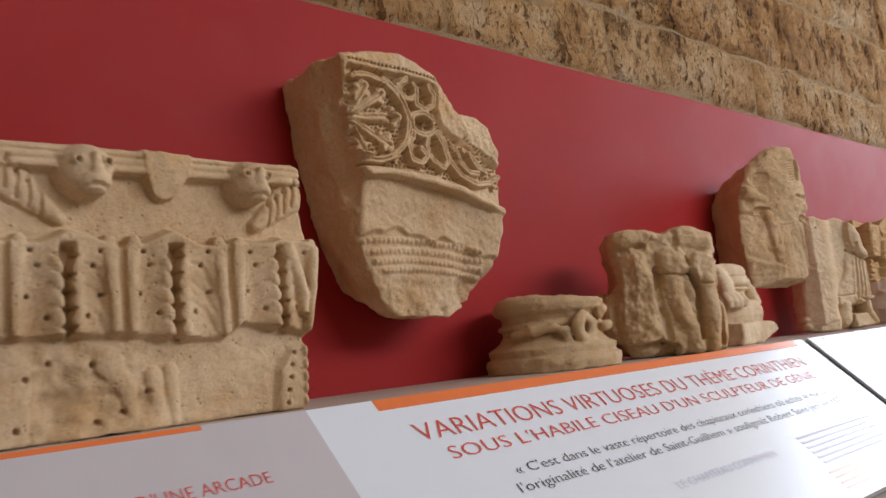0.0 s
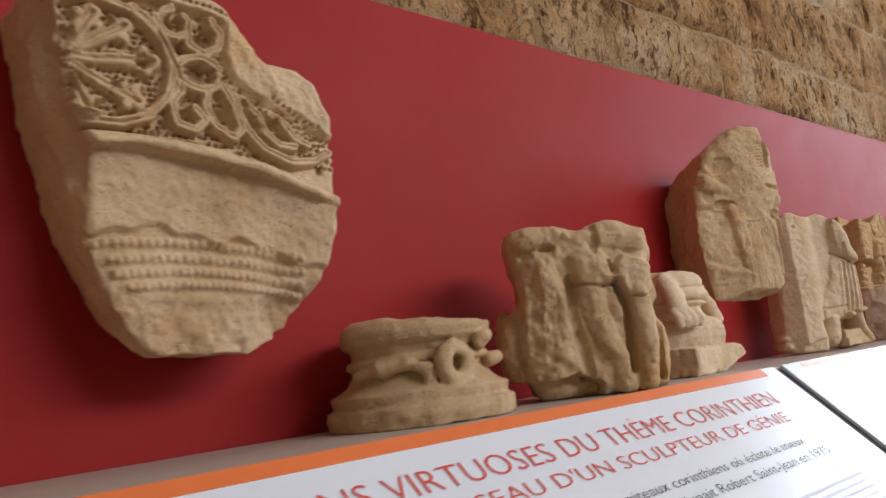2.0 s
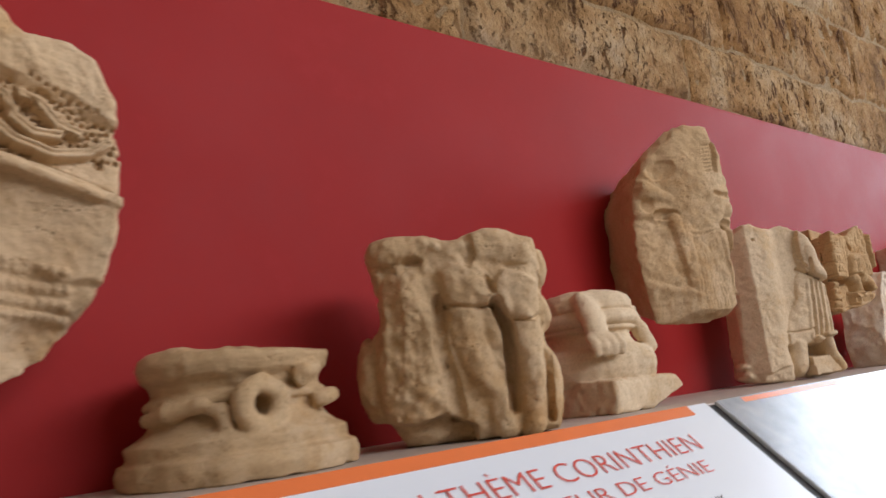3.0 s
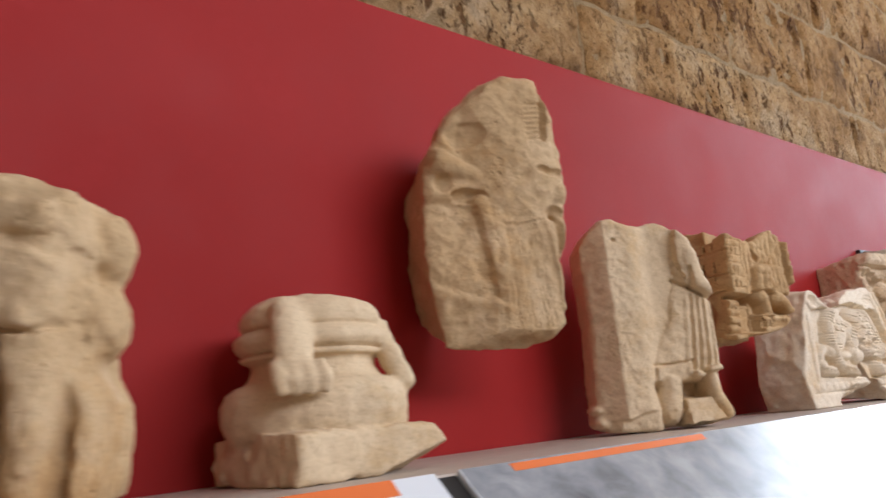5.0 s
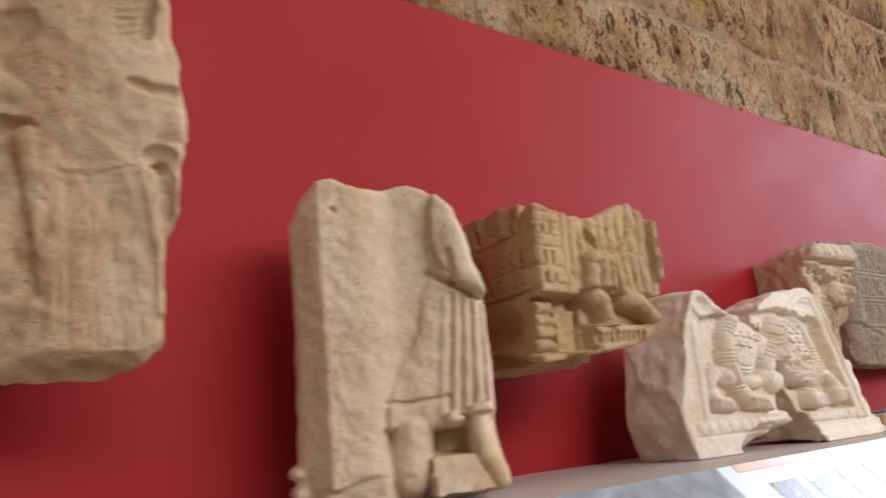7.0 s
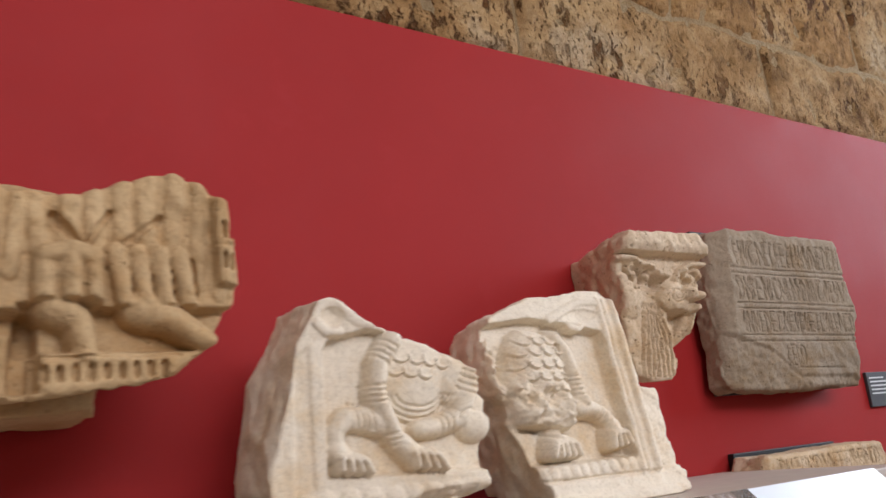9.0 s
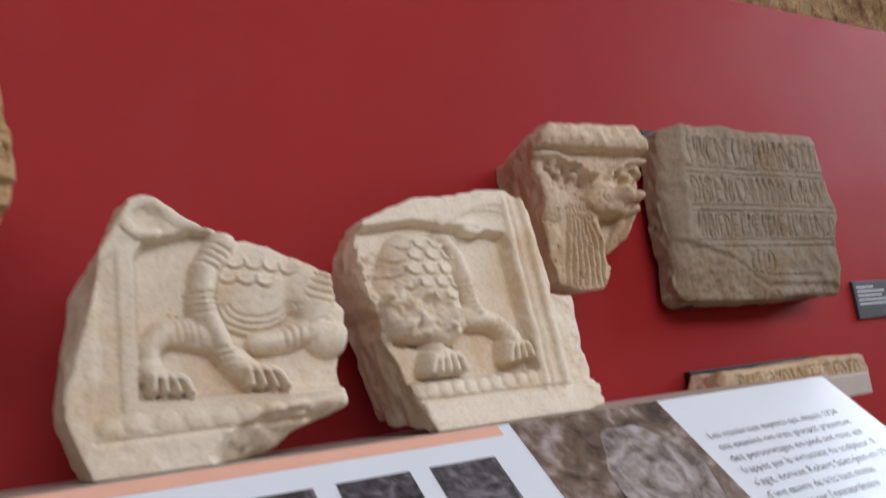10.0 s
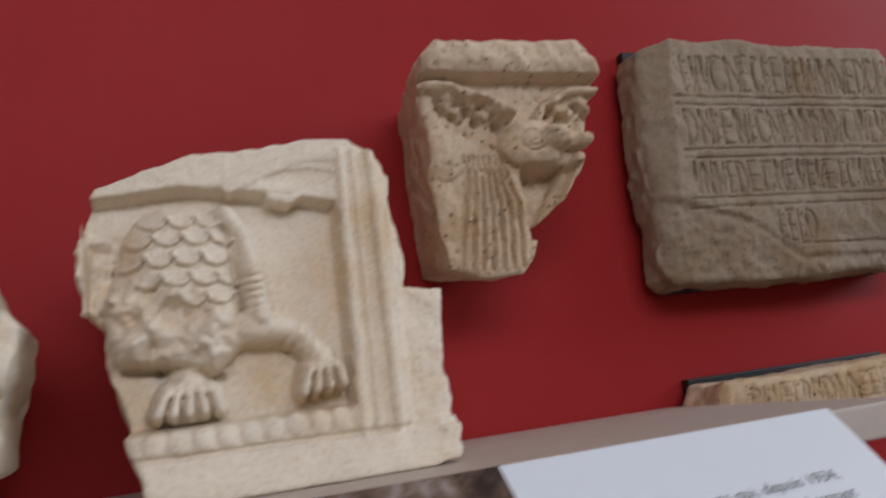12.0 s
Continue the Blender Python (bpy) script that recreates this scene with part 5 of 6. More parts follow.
def scaled_beast_slab():
    S = sculpt(0.33, 0.31, -0.25, 0.002, 21, 0.06)
    O = [(0.064, 0.0), (0.303, 0.0), (0.311, 0.014), (0.308, 0.041), (0.315, 0.104), (0.322, 0.149), (0.290, 0.153), (0.295, 0.175), (0.293, 0.210), (0.292, 0.242), (0.297, 0.264), (0.283, 0.287), (0.261, 0.303), (0.214, 0.304),
         (0.180, 0.296), (0.119, 0.289), (0.072, 0.275), (0.038, 0.260), (0.026, 0.226), (0.022, 0.183), (0.024, 0.15), (0.038, 0.136), (0.038, 0.111), (0.05, 0.062), (0.06, 0.023)]
    floor = -0.024
    S.level([(0.030, 0.056), (0.224, 0.056), (0.240, 0.236), (0.204, 0.244), (0.148, 0.252), (0.105, 0.256), (0.030, 0.246)], floor, 0.006)
    # moulded frame, and a rough strip beyond it
    for dx, r, h in ((0.004, 0.0055, 0.008), (0.017, 0.0045, 0.006), (0.033, 0.0058, 0.009)):
        S.limb([(0.224 + dx, 0.036), (0.246 + dx, 0.288)], r, h, floor=-0.002)
    S.level([(0.270, 0.036), (0.4, 0.036), (0.4, 0.31), (0.294, 0.31)], -0.010, 0.005)
    S.ragged(0.003, 0.02, S.inside([(0.275, 0.03), (0.4, 0.03), (0.4, 0.31), (0.296, 0.31)], 0.01))
    # canopy sheet with a drooping, chipped lip
    S.limb([(0.146, 0.256), (0.187, 0.274), (0.214, 0.284), (0.250, 0.284)], 0.007, 0.004, 0.006, floor=0.0)
    S.dome(0.208, 0.262, 0.034, 0.010, -0.007, 6)
    S.limb([(0.182, 0.246), (0.196, 0.241), (0.206, 0.246)], 0.006, 0.006, 0.004, floor=-0.006)
    # body
    body = [(0.058, 0.214), (0.070, 0.232), (0.090, 0.243), (0.119, 0.241), (0.142, 0.230), (0.156, 0.206), (0.150, 0.169), (0.146, 0.114), (0.120, 0.092), (0.078, 0.103), (0.046, 0.110), (0.040, 0.150)]
    d = np.clip(-S.poly2(body) / 0.040, 0, 1)
    S.H = np.maximum(S.H, np.where(d > 0, floor + 0.038 * np.sqrt(d * (2 - d)), -1))
    for z, xs in ((0.228, (0.082, 0.104, 0.126)), (0.212, (0.070, 0.092, 0.114, 0.136)), (0.194, (0.062, 0.084, 0.106, 0.128)), (0.177, (0.074, 0.096, 0.118, 0.138)), (0.161, (0.108, 0.128))):
        for x in xs:
            S.stroke(S.arc(x, z, 0.0115, 0.0105, 185, 355, 8), 0.0019, 0.0038)
            S.stroke(S.arc(x, z - 0.0035, 0.0118, 0.0105, 190, 350, 8), 0.0016, -0.0034)
    worn = [(0.0, 0.10), (0.048, 0.108), (0.078, 0.100), (0.122, 0.092), (0.138, 0.112), (0.132, 0.145), (0.108, 0.160), (0.075, 0.172), (0.055, 0.21), (0.0, 0.25)]
    S.ragged(0.011, 0.018, S.inside(worn, 0.02))
    S.ragged(0.006, 0.035, S.inside(worn, 0.02))
    # foreleg, banded, and the lower leg stepping out
    S.limb([(0.140, 0.228), (0.153, 0.205), (0.157, 0.169), (0.159, 0.135)], 0.013, 0.036, 0.012, floor=floor)
    S.stroke([(0.138, 0.215), (0.143, 0.17), (0.146, 0.13)], 0.0026, -0.008)
    bands(S, (0.157, 0.172), (0.158, 0.146), (1, 0.1), 5, 0.012, 0.0017, -0.0045)
    S.limb([(0.150, 0.128), (0.172, 0.126), (0.190, 0.118), (0.204, 0.098)], 0.016, 0.030, 0.012, floor=floor)
    bands(S, (0.182, 0.122), (0.200, 0.104), (0.6, 0.8), 4, 0.012, 0.0017, -0.0045)
    paw(S, 0.203, 0.100, 0.184, 0.070, 0.216, 0.074, floor)
    paw(S, 0.100, 0.094, 0.074, 0.066, 0.120, 0.066, floor, 5, 0.012)
    S.stroke([(0.055, 0.104), (0.09, 0.1), (0.125, 0.092)], 0.004, -0.010)
    for i in range(10):
        S.bulge(0.070 + 0.0175 * i, 0.046 + 0.0003 * i, 0.0085, 0.009, 0.004)
    S.stroke([(0.05, 0.036), (0.33, 0.033)], 0.0024, -0.005)
    S.level([(0.02, -0.05), (0.4, -0.05), (0.4, 0.014), (0.02, 0.016)], 0.006, 0.008)
    S.ragged(0.0010, 0.025)
    S.carve(O, -0.256, -0.08, lean=0.27, taper=0.1, edge=0.004, wobble=0.004)
    S.rough((0.0012, 0.03), (0.0006, 0.012))
    S.plane((0, 0, 0.0), (0, 0, -1.0))
    S.finish("scaled_beast_slab", CREAM, (3.65, WALL_Y, SHELF_Z), "cream limestone slab with a scaled headless beast in a carved frame", "relief slab", "stones on the ledge", parts=[("carved_beast", "scaled beast in relief", (0.0, -0.4, 0.058), (0.222, -0.12, 0.246)), ("base_moulding", "", (0.0, -0.4, 0.0), (0.34, -0.15, 0.058)), ("frame_moulding", "", (0.222, -0.4, 0.058), (0.29, -0.12, 0.29))])


def bird_capital():
    S = sculpt(0.26, 0.27, -0.14, 0.0022, 23, 0.06)
    O = [(0.048, 0.02), (0.09, 0.01), (0.135, 0.012), (0.15, 0.03), (0.165, 0.06), (0.19, 0.085), (0.232, 0.13), (0.236, 0.16), (0.243, 0.2), (0.257, 0.212), (0.256, 0.232), (0.226, 0.268), (0.13, 0.262), (0.055, 0.262), (0.042, 0.245), (0.044, 0.12)]
    S.level([(0.0, 0.226), (0.3, 0.226), (0.3, 0.3), (0.0, 0.3)], 0.022, 0.006)
    S.level([(0.0, 0.232), (0.3, 0.232), (0.3, 0.3), (0.0, 0.3)], 0.01, 0.02)
    S.stroke([(0.04, 0.218), (0.08, 0.216), (0.115, 0.205), (0.14, 0.186)], 0.006, 0.014)
    S.stroke([(0.25, 0.214), (0.215, 0.212), (0.19, 0.2), (0.175, 0.184)], 0.006, 0.014)
    S.level([(0.06, 0.165), (0.135, 0.165), (0.125, 0.2), (0.06, 0.207)], -0.014, 0.008)
    for x, z in ((0.066, 0.195), (0.08, 0.186), (0.094, 0.194), (0.108, 0.184), (0.13, 0.178), (0.19, 0.19), (0.205, 0.182), (0.222, 0.193), (0.235, 0.184)):
        S.dome(x + 0.007, z + 0.006, 0.009, 0.009, 0.012)
        S.hole(x, z, 0.0062, 0.016)
    S.dome(0.165, 0.153, 0.042, 0.028, 0.024, 4)
    S.stroke([(0.185, 0.158), (0.238, 0.156)], 0.014, 0.018, 0.008)
    S.stroke([(0.205, 0.146), (0.24, 0.148)], 0.002, -0.006)
    S.stroke(S.arc(0.16, 0.153, 0.0155, 0.0105, 0, 360, 18), 0.0022, -0.005)
    S.stroke(S.arc(0.16, 0.153, 0.008, 0.0065, 0, 360, 14), 0.002, -0.004)
    S.hole(0.16, 0.153, 0.0022, 0.005)
    S.level([(0.15, 0.128), (0.22, 0.128), (0.17, 0.06), (0.152, 0.05)], -0.03, 0.01)
    S.stroke([(0.218, 0.135), (0.195, 0.1), (0.175, 0.07)], 0.008, 0.018)
    for i in range(7):
        S.stroke([(0.088 + 0.006 * i, 0.142), (0.078 + 0.010 * i, 0.09), (0.064 + 0.0115 * i, 0.02)], 0.0028, -0.006)
        S.stroke([(0.091 + 0.006 * i, 0.142), (0.082 + 0.010 * i, 0.09), (0.069 + 0.0115 * i, 0.02)], 0.0032, 0.004)
    S.dome(0.06, 0.155, 0.03, 0.04, 0.012)
    for i in range(60):
        S.hole(S.rng.uniform(0.05, 0.23), S.rng.uniform(0.02, 0.26), S.rng.uniform(0.0012, 0.0026), 0.006)
    S.ragged(0.003, 0.02)
    S.carve(O, -0.132, 0.0, taper=0.15, edge=0.008, wobble=0.003)
    S.rough((0.0016, 0.025), (0.001, 0.009))
    S.finish("bird_capital_fragment", SHELLY, (3.964, WALL_Y, 1.292), "pitted pale limestone capital fragment with a bird head", "capital", "stones on the red wall", parts=[("abacus", "", (-0.1, -0.3, 0.222), (0.3, -0.08, 0.3)), ("bird_head", "carved bird head with a round eye", (0.118, -0.3, 0.125), (0.26, -0.11, 0.182))])


def letters(S, x0, x1, z0, z1, rng):
    """Rows of cut strokes and dots, too worn to be read."""
    x = x0
    while x < x1 - 0.006:
        w, kind = rng.uniform(0.009, 0.018), rng.integers(0, 6)
        S.stroke([(x, z0), (x, z1)], 0.0019, -0.0042)
        if kind == 0:
            S.stroke([(x, z1), (x + w, z0)], 0.0019, -0.004)
            S.stroke([(x + w, z0), (x + w, z1)], 0.0019, -0.004)
        elif kind == 1:
            S.stroke(S.arc(x, (z0 + z1) / 2, w, (z1 - z0) / 2, -90, 90, 10), 0.0019, -0.004)
        elif kind == 2:
            for z in (z0, (z0 + z1) / 2, z1):
                S.stroke([(x, z), (x + w * 0.7, z)], 0.0017, -0.0038)
        elif kind == 3:
            S.stroke([(x, z1), (x + w / 2, z0), (x + w, z1)], 0.0019, -0.004)
        elif kind == 4:
            S.stroke(S.arc(x + w / 2, (z0 + z1) / 2, w / 2, (z1 - z0) / 2, 60, 320, 12), 0.0019, -0.004)
        else:
            for f in (0.15, 0.5, 0.85):
                S.hole(x + 0.006, z0 + (z1 - z0) * f, 0.0022, 0.005)
            w = 0.009
        x += w + rng.uniform(0.004, 0.007)


def inscribed_slab():
    S = sculpt(0.47, 0.34, -0.095, 0.0022, 25, 0.03)
    O = [(0.0, 0.02), (0.01, 0.008), (0.2, 0.0), (0.33, 0.006), (0.415, 0.002), (0.425, 0.05), (0.432, 0.11), (0.455, 0.15), (0.452, 0.18), (0.438, 0.24), (0.436, 0.31), (0.425, 0.325), (0.30, 0.328), (0.2, 0.326), (0.16, 0.333), (0.1, 0.327), (0.05, 0.33), (0.012, 0.322), (0.002, 0.2)]
    side = [(-0.1, -0.1), (0.03, -0.1), (0.022, 0.1), (0.04, 0.25), (0.06, 0.4), (-0.1, 0.4)]
    S.H -= np.clip(-S.poly2(side) * 0.85, 0, 0.05)
    rng = np.random.default_rng(4)
    for z in (0.247, 0.236, 0.176, 0.165, 0.112, 0.1):
        S.stroke([(0.04, z), (0.44, z - 0.002)], 0.0018, -0.004)
    letters(S, 0.062, 0.425, 0.254, 0.303, rng)
    letters(S, 0.052, 0.425, 0.182, 0.228, rng)
    letters(S, 0.05, 0.435, 0.118, 0.158, rng)
    letters(S, 0.17, 0.225, 0.05, 0.09, rng)
    S.stroke([(0.2, 0.045), (0.36, 0.042)], 0.002, -0.004)
    low = [(0.0, -0.05), (0.5, -0.05), (0.4, 0.025), (0.2, 0.03), (0.13, 0.08), (0.03, 0.11), (0.0, 0.12)]
    S.level(low, -0.007, 0.01)
    S.ragged(0.006, 0.04, S.inside(low, 0.02))
    S.ragged(0.0022, 0.05)
    S.ragged(0.001, 0.012)
    S.carve(O, -0.088, -0.016, edge=0.010, wobble=0.004)
    S.rough((0.0014, 0.02), (0.0008, 0.008))
    slab = S.finish("inscribed_slab", GREY, (4.328, WALL_Y, 1.276), "grey brown stone slab with rows of worn letters", "inscription", "stones on the red wall")
    back = part("backing_plate", box((0.028, -0.0155, 0.004), (0.41, -0.001, 0.34), 0.002), BLACK, slab, "black metal backing plate")
    return back


def inscribed_strip():
    S = sculpt(0.42, 0.07, -0.09, 0.0024, 27, 0.03)
    O = [(0.0, 0.03), (0.005, 0.0), (0.3, 0.002), (0.40, 0.0), (0.415, 0.03), (0.402, 0.064), (0.3, 0.066), (0.02, 0.062)]
    rng = np.random.default_rng(8)
    letters(S, 0.05, 0.38, 0.02, 0.052, rng)
    S.stroke([(0.03, 0.012), (0.4, 0.012)], 0.002, -0.004)
    S.ragged(0.003, 0.03)
    S.carve(O, -0.095, -0.016, edge=0.010, wobble=0.003)
    S.rough((0.0014, 0.02), (0.0008, 0.008))
    strip = S.finish("inscribed_strip", SHELLY, (4.343, WALL_Y, 1.098), "narrow pale stone strip with worn letters, fixed low on the wall", "inscription", "stones on the red wall")
    part("backing_plate", box((0.022, -0.0155, 0.004), (0.36, -0.001, 0.071), 0.002), BLACK, strip, "black metal backing plate")


for build in (capital_with_heads, arch_fragment, scroll_base, group_torso, claw_base, standing_relief, corner_figure, seated_figures, lion_slab, scaled_beast_slab, bird_capital, inscribed_slab, inscribed_strip):
    build()


# ---- the sloping text panels ----
PANEL_M = pose(0, 0.96, 1.141, 44, 0, 0)     # x along the wall, y up the slope, z out of the board


def letter_mesh(words, size):
    cu = bpy.data.curves.new("lettering", "FONT")
    cu.body, cu.size, cu.resolution_u = words, size, 3
    cu.offset = -0.011 * size
    ob = new("lettering", cu)
    bpy.context.view_layer.update()
    me = bpy.data.meshes.new_from_object(ob.evaluated_get(bpy.context.evaluated_depsgraph_get()))
    bpy.data.objects.remove(ob)
    return me


def lettering(board, words, x, s, cap, ink, x_end=None, name="lettering"):
    """Printed words whose baseline lies s down the slope; stretched to end at x_end."""
    me = letter_mesh(words, cap / 0.7)
    xs = [v.co.x for v in me.vertices]
    k = (x_end - x) / max(xs) if x_end else 1.0
    if "title" in name and " " in words:
        each = words.split(" ")
        for i, word in enumerate(each):
            so_far = max(v.co.x for v in letter_mesh(" ".join(each[:i + 1]), cap / 0.7).vertices) * k
            wide = max(v.co.x for v in letter_mesh(word, cap / 0.7).vertices) * k
            lettering(board, word, x + so_far - wide, s, cap, ink, x + so_far, name + "_word")
        return None
    for v in me.vertices:
        v.co = (v.co.x * k, v.co.y, 0.0)
    me.name = name
    me.materials.append(ink)
    ob = new(name, me)
    ob.parent = board
    ob.location = (x, -s, 0.0012)
    return ob


def print_area(board, name, x0, x1, s0, s1, mat, lift=0.0004, label=""):
    return part(name, box((x0, -s1, 0.0), (x1, -s0, lift)), mat, board, label)


def bars(board, x0, x1, s, n, step, mat, rng, thick=0.005):
    """Lines of print too small to be read."""
    for i in range(n):
        print_area(board, "text_line", x0, x1 - rng.uniform(0, 0.12) * (x1 - x0), s + step * i, s + step * i + thick, mat, 0.0008)


def text_panel(x0, x1, label):
    board = part("text_panel", box((x0, -0.42, -0.012), (x1, 0.0, 0.0), 0.0015), WHITE_PRINT, None)
    board.matrix_world = PANEL_M
    tagged(board, label, "text panel", "sloping text panels")
    part("edge_strip", box((x0 + 0.001, -0.42, -0.022), (x1 - 0.001, -0.001, -0.0125)), EDGE, board)
    return board


def photo(name, light, mid, dark, scale, warp):
    """A glossy print of weathered carving: cloudy folds of light and dark."""
    m, n, l, b = material(name, 0.2)
    tc = n.new("ShaderNodeTexCoord").outputs["Object"]
    t0 = noise_node(n, l, tc, scale, 2.0, 0.5)
    t0.inputs["Distortion"].default_value = warp
    t = noise_node(n, l, tc, scale * 3.1, 7.0, 0.62)
    t.inputs["Distortion"].default_value = 0.6
    f = mix_node(n, l, t0.outputs["Fac"], t.outputs["Fac"], 0.45)
    l.new(ramp_node(n, l, f, [(0.36, dark), (0.5, mid), (0.64, light)]).outputs["Color"], b.inputs["Base Color"])
    b.inputs["Specular IOR Level"].default_value = 0.55
    return m


CARVING_PHOTO = photo("brown_carving_photo", (0.42, 0.36, 0.34), (0.17, 0.115, 0.085), (0.035, 0.022, 0.018), 16.0, 1.6)
HEAD_PHOTO = photo("pale_carving_photo", (0.44, 0.40, 0.39), (0.27, 0.23, 0.21), (0.09, 0.065, 0.055), 24.0, 2.2)
GREY_PHOTO = photo("dark_grey_carving_photo", (0.22, 0.21, 0.23), (0.08, 0.075, 0.085), (0.02, 0.019, 0.022), 34.0, 1.4)
BLUE_PHOTO = photo("faded_grey_landscape_photo", (0.40, 0.42, 0.45), (0.26, 0.28, 0.31), (0.12, 0.13, 0.15), 6.0, 1.2)

rng = random.Random(3)
one = text_panel(-1.2, 2.13, "white sloping text panel with orange bar and red title")
print_area(one, "grey_print", -1.199, 0.599, 0.001, 0.419, GREY_PRINT)
print_area(one, "orange_bar", -0.2, 0.447, 0.001, 0.009, ORANGE_PRINT, 0.0008, "thin orange printed bar")
print_area(one, "orange_bar", 0.712, 2.07, 0.001, 0.0225, ORANGE_PRINT, 0.0008, "orange printed bar")
lettering(one, "VARIATIONS VIRTUOSES DU THÈME CORINTHIEN", 0.745, 0.0905, 0.034, RED_INK, 2.0, "title")
lettering(one, "SOUS L'HABILE CISEAU D'UN SCULPTEUR DE GÉNIE", 0.775, 0.132, 0.024, RED_INK, 1.97, "subtitle")
lettering(one, "« C'est dans le vaste répertoire des chapiteaux corinthiens où éclate le mieux", 0.865, 0.182, 0.017, DARK_INK, 1.93, "quotation")
lettering(one, "l'originalité de l'atelier de Saint-Guilhem » soulignait Robert Saint-Jean en 1975", 0.845, 0.213, 0.017, DARK_INK, 1.97, "quotation")
lettering(one, "LE CHAPITEAU CORINTHIEN", 1.16, 0.285, 0.016, PALE_INK, 1.50, "heading")
lettering(one, "D'UNE ARCADE", 0.335, 0.108, 0.018, RED_INK, 0.50, "heading")
bars(one, 1.62, 2.0, 0.262, 6, 0.013, PALE_INK, rng)
bars(one, 1.60, 1.95, 0.35, 4, 0.013, PEACH_PRINT, rng)

two = text_panel(2.165, 4.235, "sloping text panel with carving photographs and columns of text")
print_area(two, "landscape_photo", 2.167, 3.2, 0.001, 0.419, BLUE_PHOTO)
print_area(two, "orange_bar", 2.243, 2.66, 0.004, 0.016, ORANGE_PRINT, 0.0008, "orange printed bar")
print_area(two, "peach_bar", 3.236, 3.723, 0.001, 0.0145, PEACH_PRINT, 0.0008, "peach printed bar")
for i in range(5):
    print_area(two, "small_photo", 3.273 + 0.089 * i, 3.342 + 0.089 * i, 0.039, 0.104, GREY_PHOTO, 0.0008, "small dark carving photograph")
bars(two, 3.273, 3.7, 0.125, 9, 0.016, DARK_INK, rng, 0.004)
print_area(two, "carving_photo", 3.738, 3.937, 0.001, 0.30, CARVING_PHOTO, 0.0008, "brown photograph of a carving")
bm = bmesh.new()
bmesh.ops.create_circle(bm, cap_ends=True, segments=60, radius=0.06)
for v in bm.verts:
    a = math.atan2(v.co.y, v.co.x)
    k = 1 + 0.10 * math.sin(2 * a + 0.6) + 0.07 * math.sin(3 * a + 2) + 0.04 * math.sin(7 * a)
    v.co = (3.857 + v.co.x * k * 0.95, -0.103 + v.co.y * k * 1.3, 0.0012)
part("pale_patch", bm, HEAD_PHOTO, two, "pale rounded shape in the photograph")
for i, words in enumerate(("Les nombreux experts qui, depuis 1934,", "ont examiné ces trois groupes présentant", "des personnages en pied ont tous été", "frappés par la virtuosité du sculpteur. Il",
                           "s'agit, écrivait Robert Saint-Jean en 19", "d'une œuvre de très haut niveau", "tique tant par l'extraordinaire", "émane de ces visages", "ou tendus, rêveurs ou", "modèle subtil et")):
    full = i < 5
    lettering(two, words, 3.958, 0.067 + 0.0172 * i, 0.0095, DARK_INK, 4.185 if full else None, "text_line")

tagged(part("panel_rail", box((2.131, 0.62, 0.78), (2.163, 0.975, 0.80)), BLACK), "black metal rail between the text panels", "rail", kind="structure")
gap = part("gap_trim", box((2.1315, -0.42, -0.02), (2.1635, 0.0, -0.006)), BLACK)
gap.matrix_world = PANEL_M
tagged(gap, "black trim in the gap between the text panels", "trim", kind="structure")
bm = box((-1.2, 0.655, 0.0), (4.2, 0.685, 0.83))
tagged(part("lectern_front", bm, SHELF), "greige front board under the text panels", "panel", kind="structure")

# small dark caption plate
tag = part("caption_plate", box((4.90, 1.312, 1.232), (5.05, WALL_Y - 0.0005, 1.312), 0.001), plain("charcoal_plate", (0.05, 0.05, 0.055), 0.5), None)
tagged(tag, "small charcoal caption plate with white print on the red wall", "caption plate")
for i in range(5):
    part("text_line", box((4.91, 1.3112, 1.297 - 0.009 * i), (4.91 + (0.06 if i == 0 else 0.11 - 0.012 * (i % 3)), 1.3119, 1.3005 - 0.009 * i)), plain("white_ink", (0.6, 0.6, 0.6), 0.5), tag)


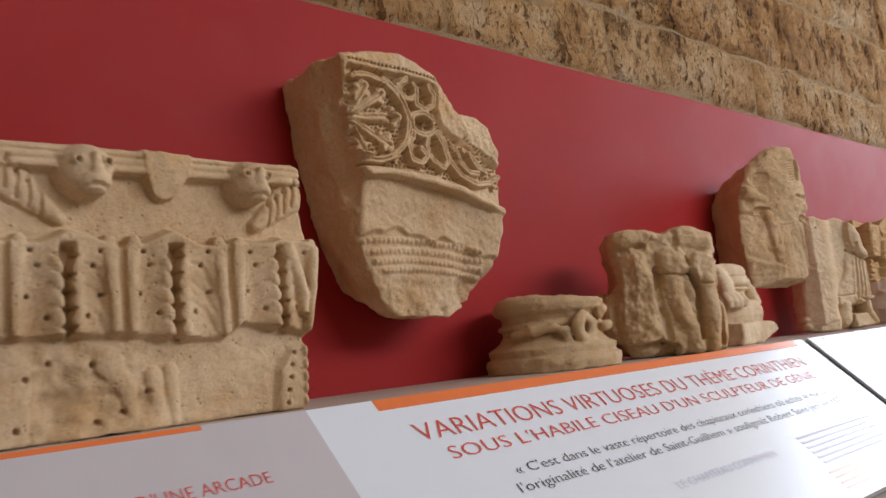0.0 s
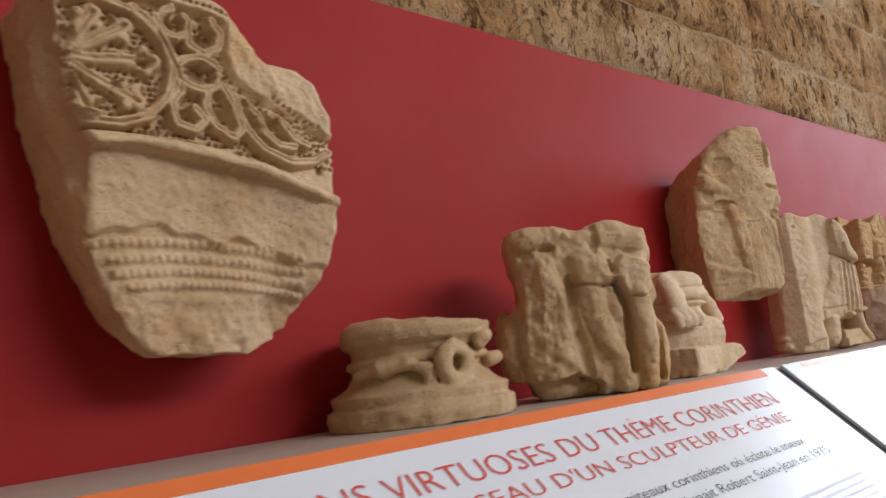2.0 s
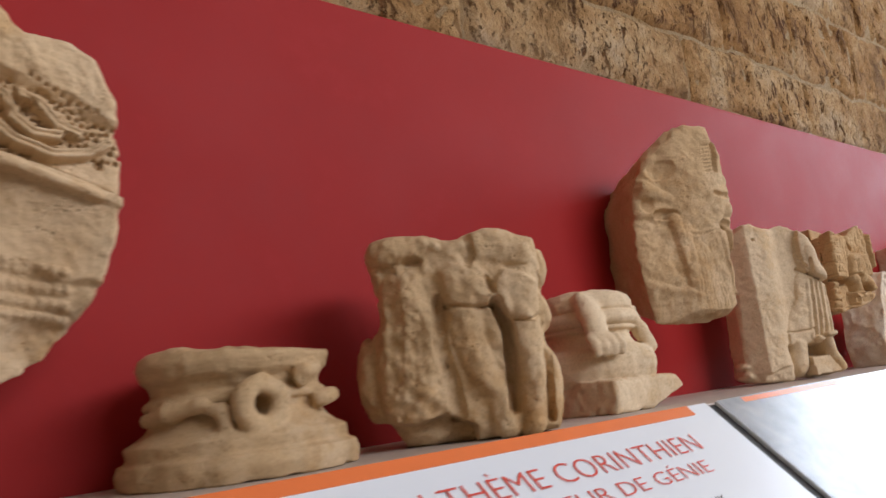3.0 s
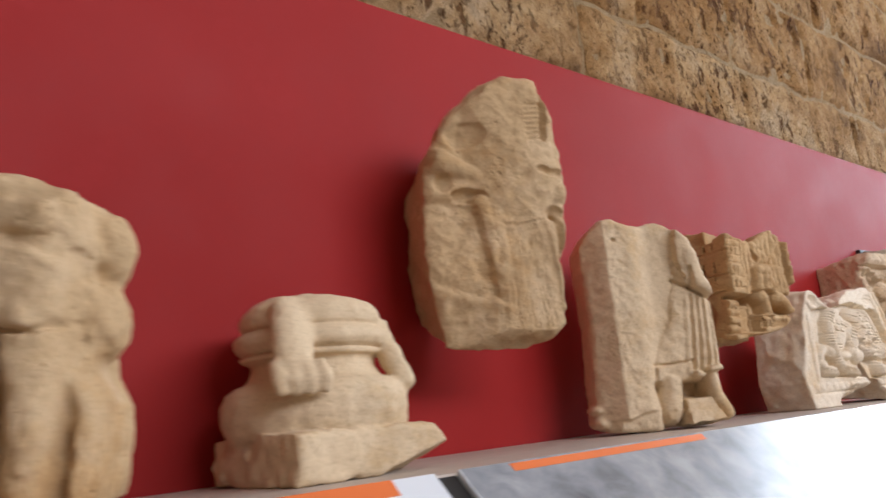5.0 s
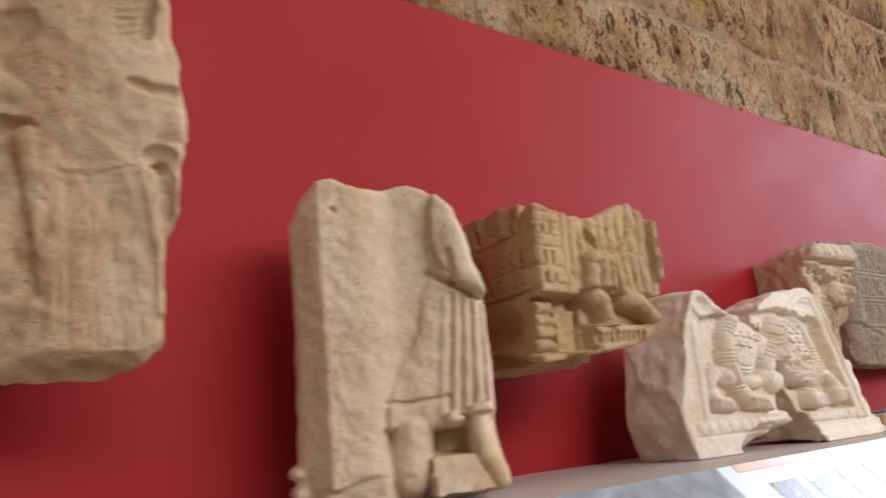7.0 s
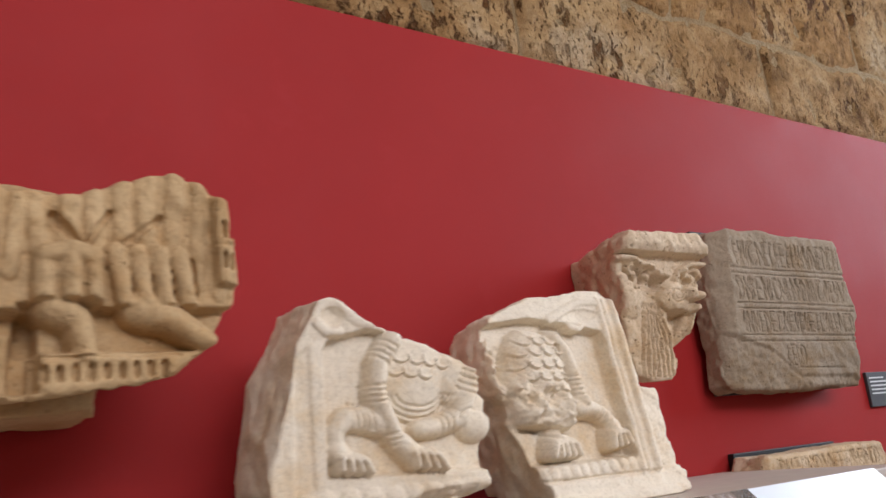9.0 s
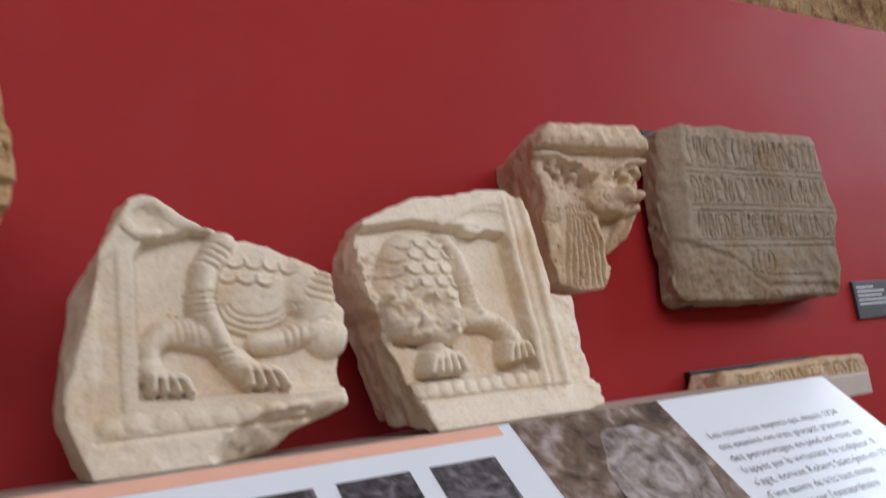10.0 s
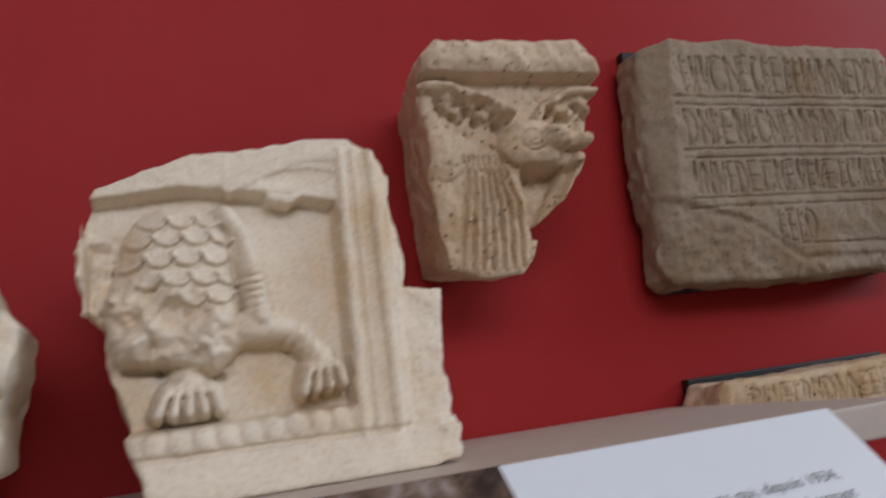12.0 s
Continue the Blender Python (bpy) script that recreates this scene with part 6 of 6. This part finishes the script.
# ---- the old masonry above and behind ----
wall = part("wall_north", box((-3.0, 1.500, 0.0), (9.0, 1.75, 4.6)), MORTAR)
tagged(wall, "old masonry wall of large pitted tuff blocks in sandy mortar", "wall", kind="structure")


def block(x0, x1, z0, z1, seed):
    nx, nz = max(6, int((x1 - x0) / 0.022)), max(5, int((z1 - z0) / 0.022))
    verts, faces = [], []
    proud = 0.012 + 0.008 * random.random()
    for i in range(nx + 1):
        for j in range(nz + 1):
            u, v = i / nx, j / nz
            p = Vector((x0 + (x1 - x0) * u, seed * 3.7, z0 + (z1 - z0) * v))
            e = min(u * (x1 - x0), (1 - u) * (x1 - x0), v * (z1 - z0), (1 - v) * (z1 - z0))
            f = min(1.0, e / 0.022)
            n1, n2, n3 = noise.noise(p * 8), noise.noise(p * 26), noise.noise(p * 60)
            pit = max(0.0, noise.noise(p * 19 + Vector((5, 1, 2))) - 0.25)
            y = 1.503 - (proud + 0.001) * f - f * (0.007 * n1 + 0.005 * n2 + 0.003 * n3) + 0.05 * pit * f
            q = Vector((p.x, 0.0, p.z))
            dx, dz = 0.020 * noise.noise(q * 5 + Vector((9, 0, 0))) + 0.012 * noise.noise(q * 17), 0.024 * noise.noise(q * 4 + Vector((0, 9, 0))) + 0.010 * noise.noise(q * 15 + Vector((0, 9, 0)))
            verts.append((p.x + dx, min(y, 1.508), p.z + dz))
    for i in range(nx):
        for j in range(nz):
            a = i * (nz + 1) + j
            faces.append((a, a + nz + 1, a + nz + 2, a + 1))
    me = bpy.data.meshes.new("stone_block")
    me.from_pydata(verts, [], faces)
    me.polygons.foreach_set("use_smooth", [True] * len(faces))
    me.materials.append(TUFF)
    ob = new("stone_block", me)
    ob.parent = wall


random.seed(12)
z, row = 2.045, 0
while z < 4.4:
    h = (0.255, 0.36, 0.33, 0.40, 0.35, 0.34)[row % 6]
    x = 0.1 - 0.3 * random.random()
    while x < 8.8:
        w = random.uniform(0.5, 1.15)
        block(x + 0.001, x + w - 0.001, z + 0.003, z + h - 0.003, row * 31 + x)
        x += w
    z += h
    row += 1
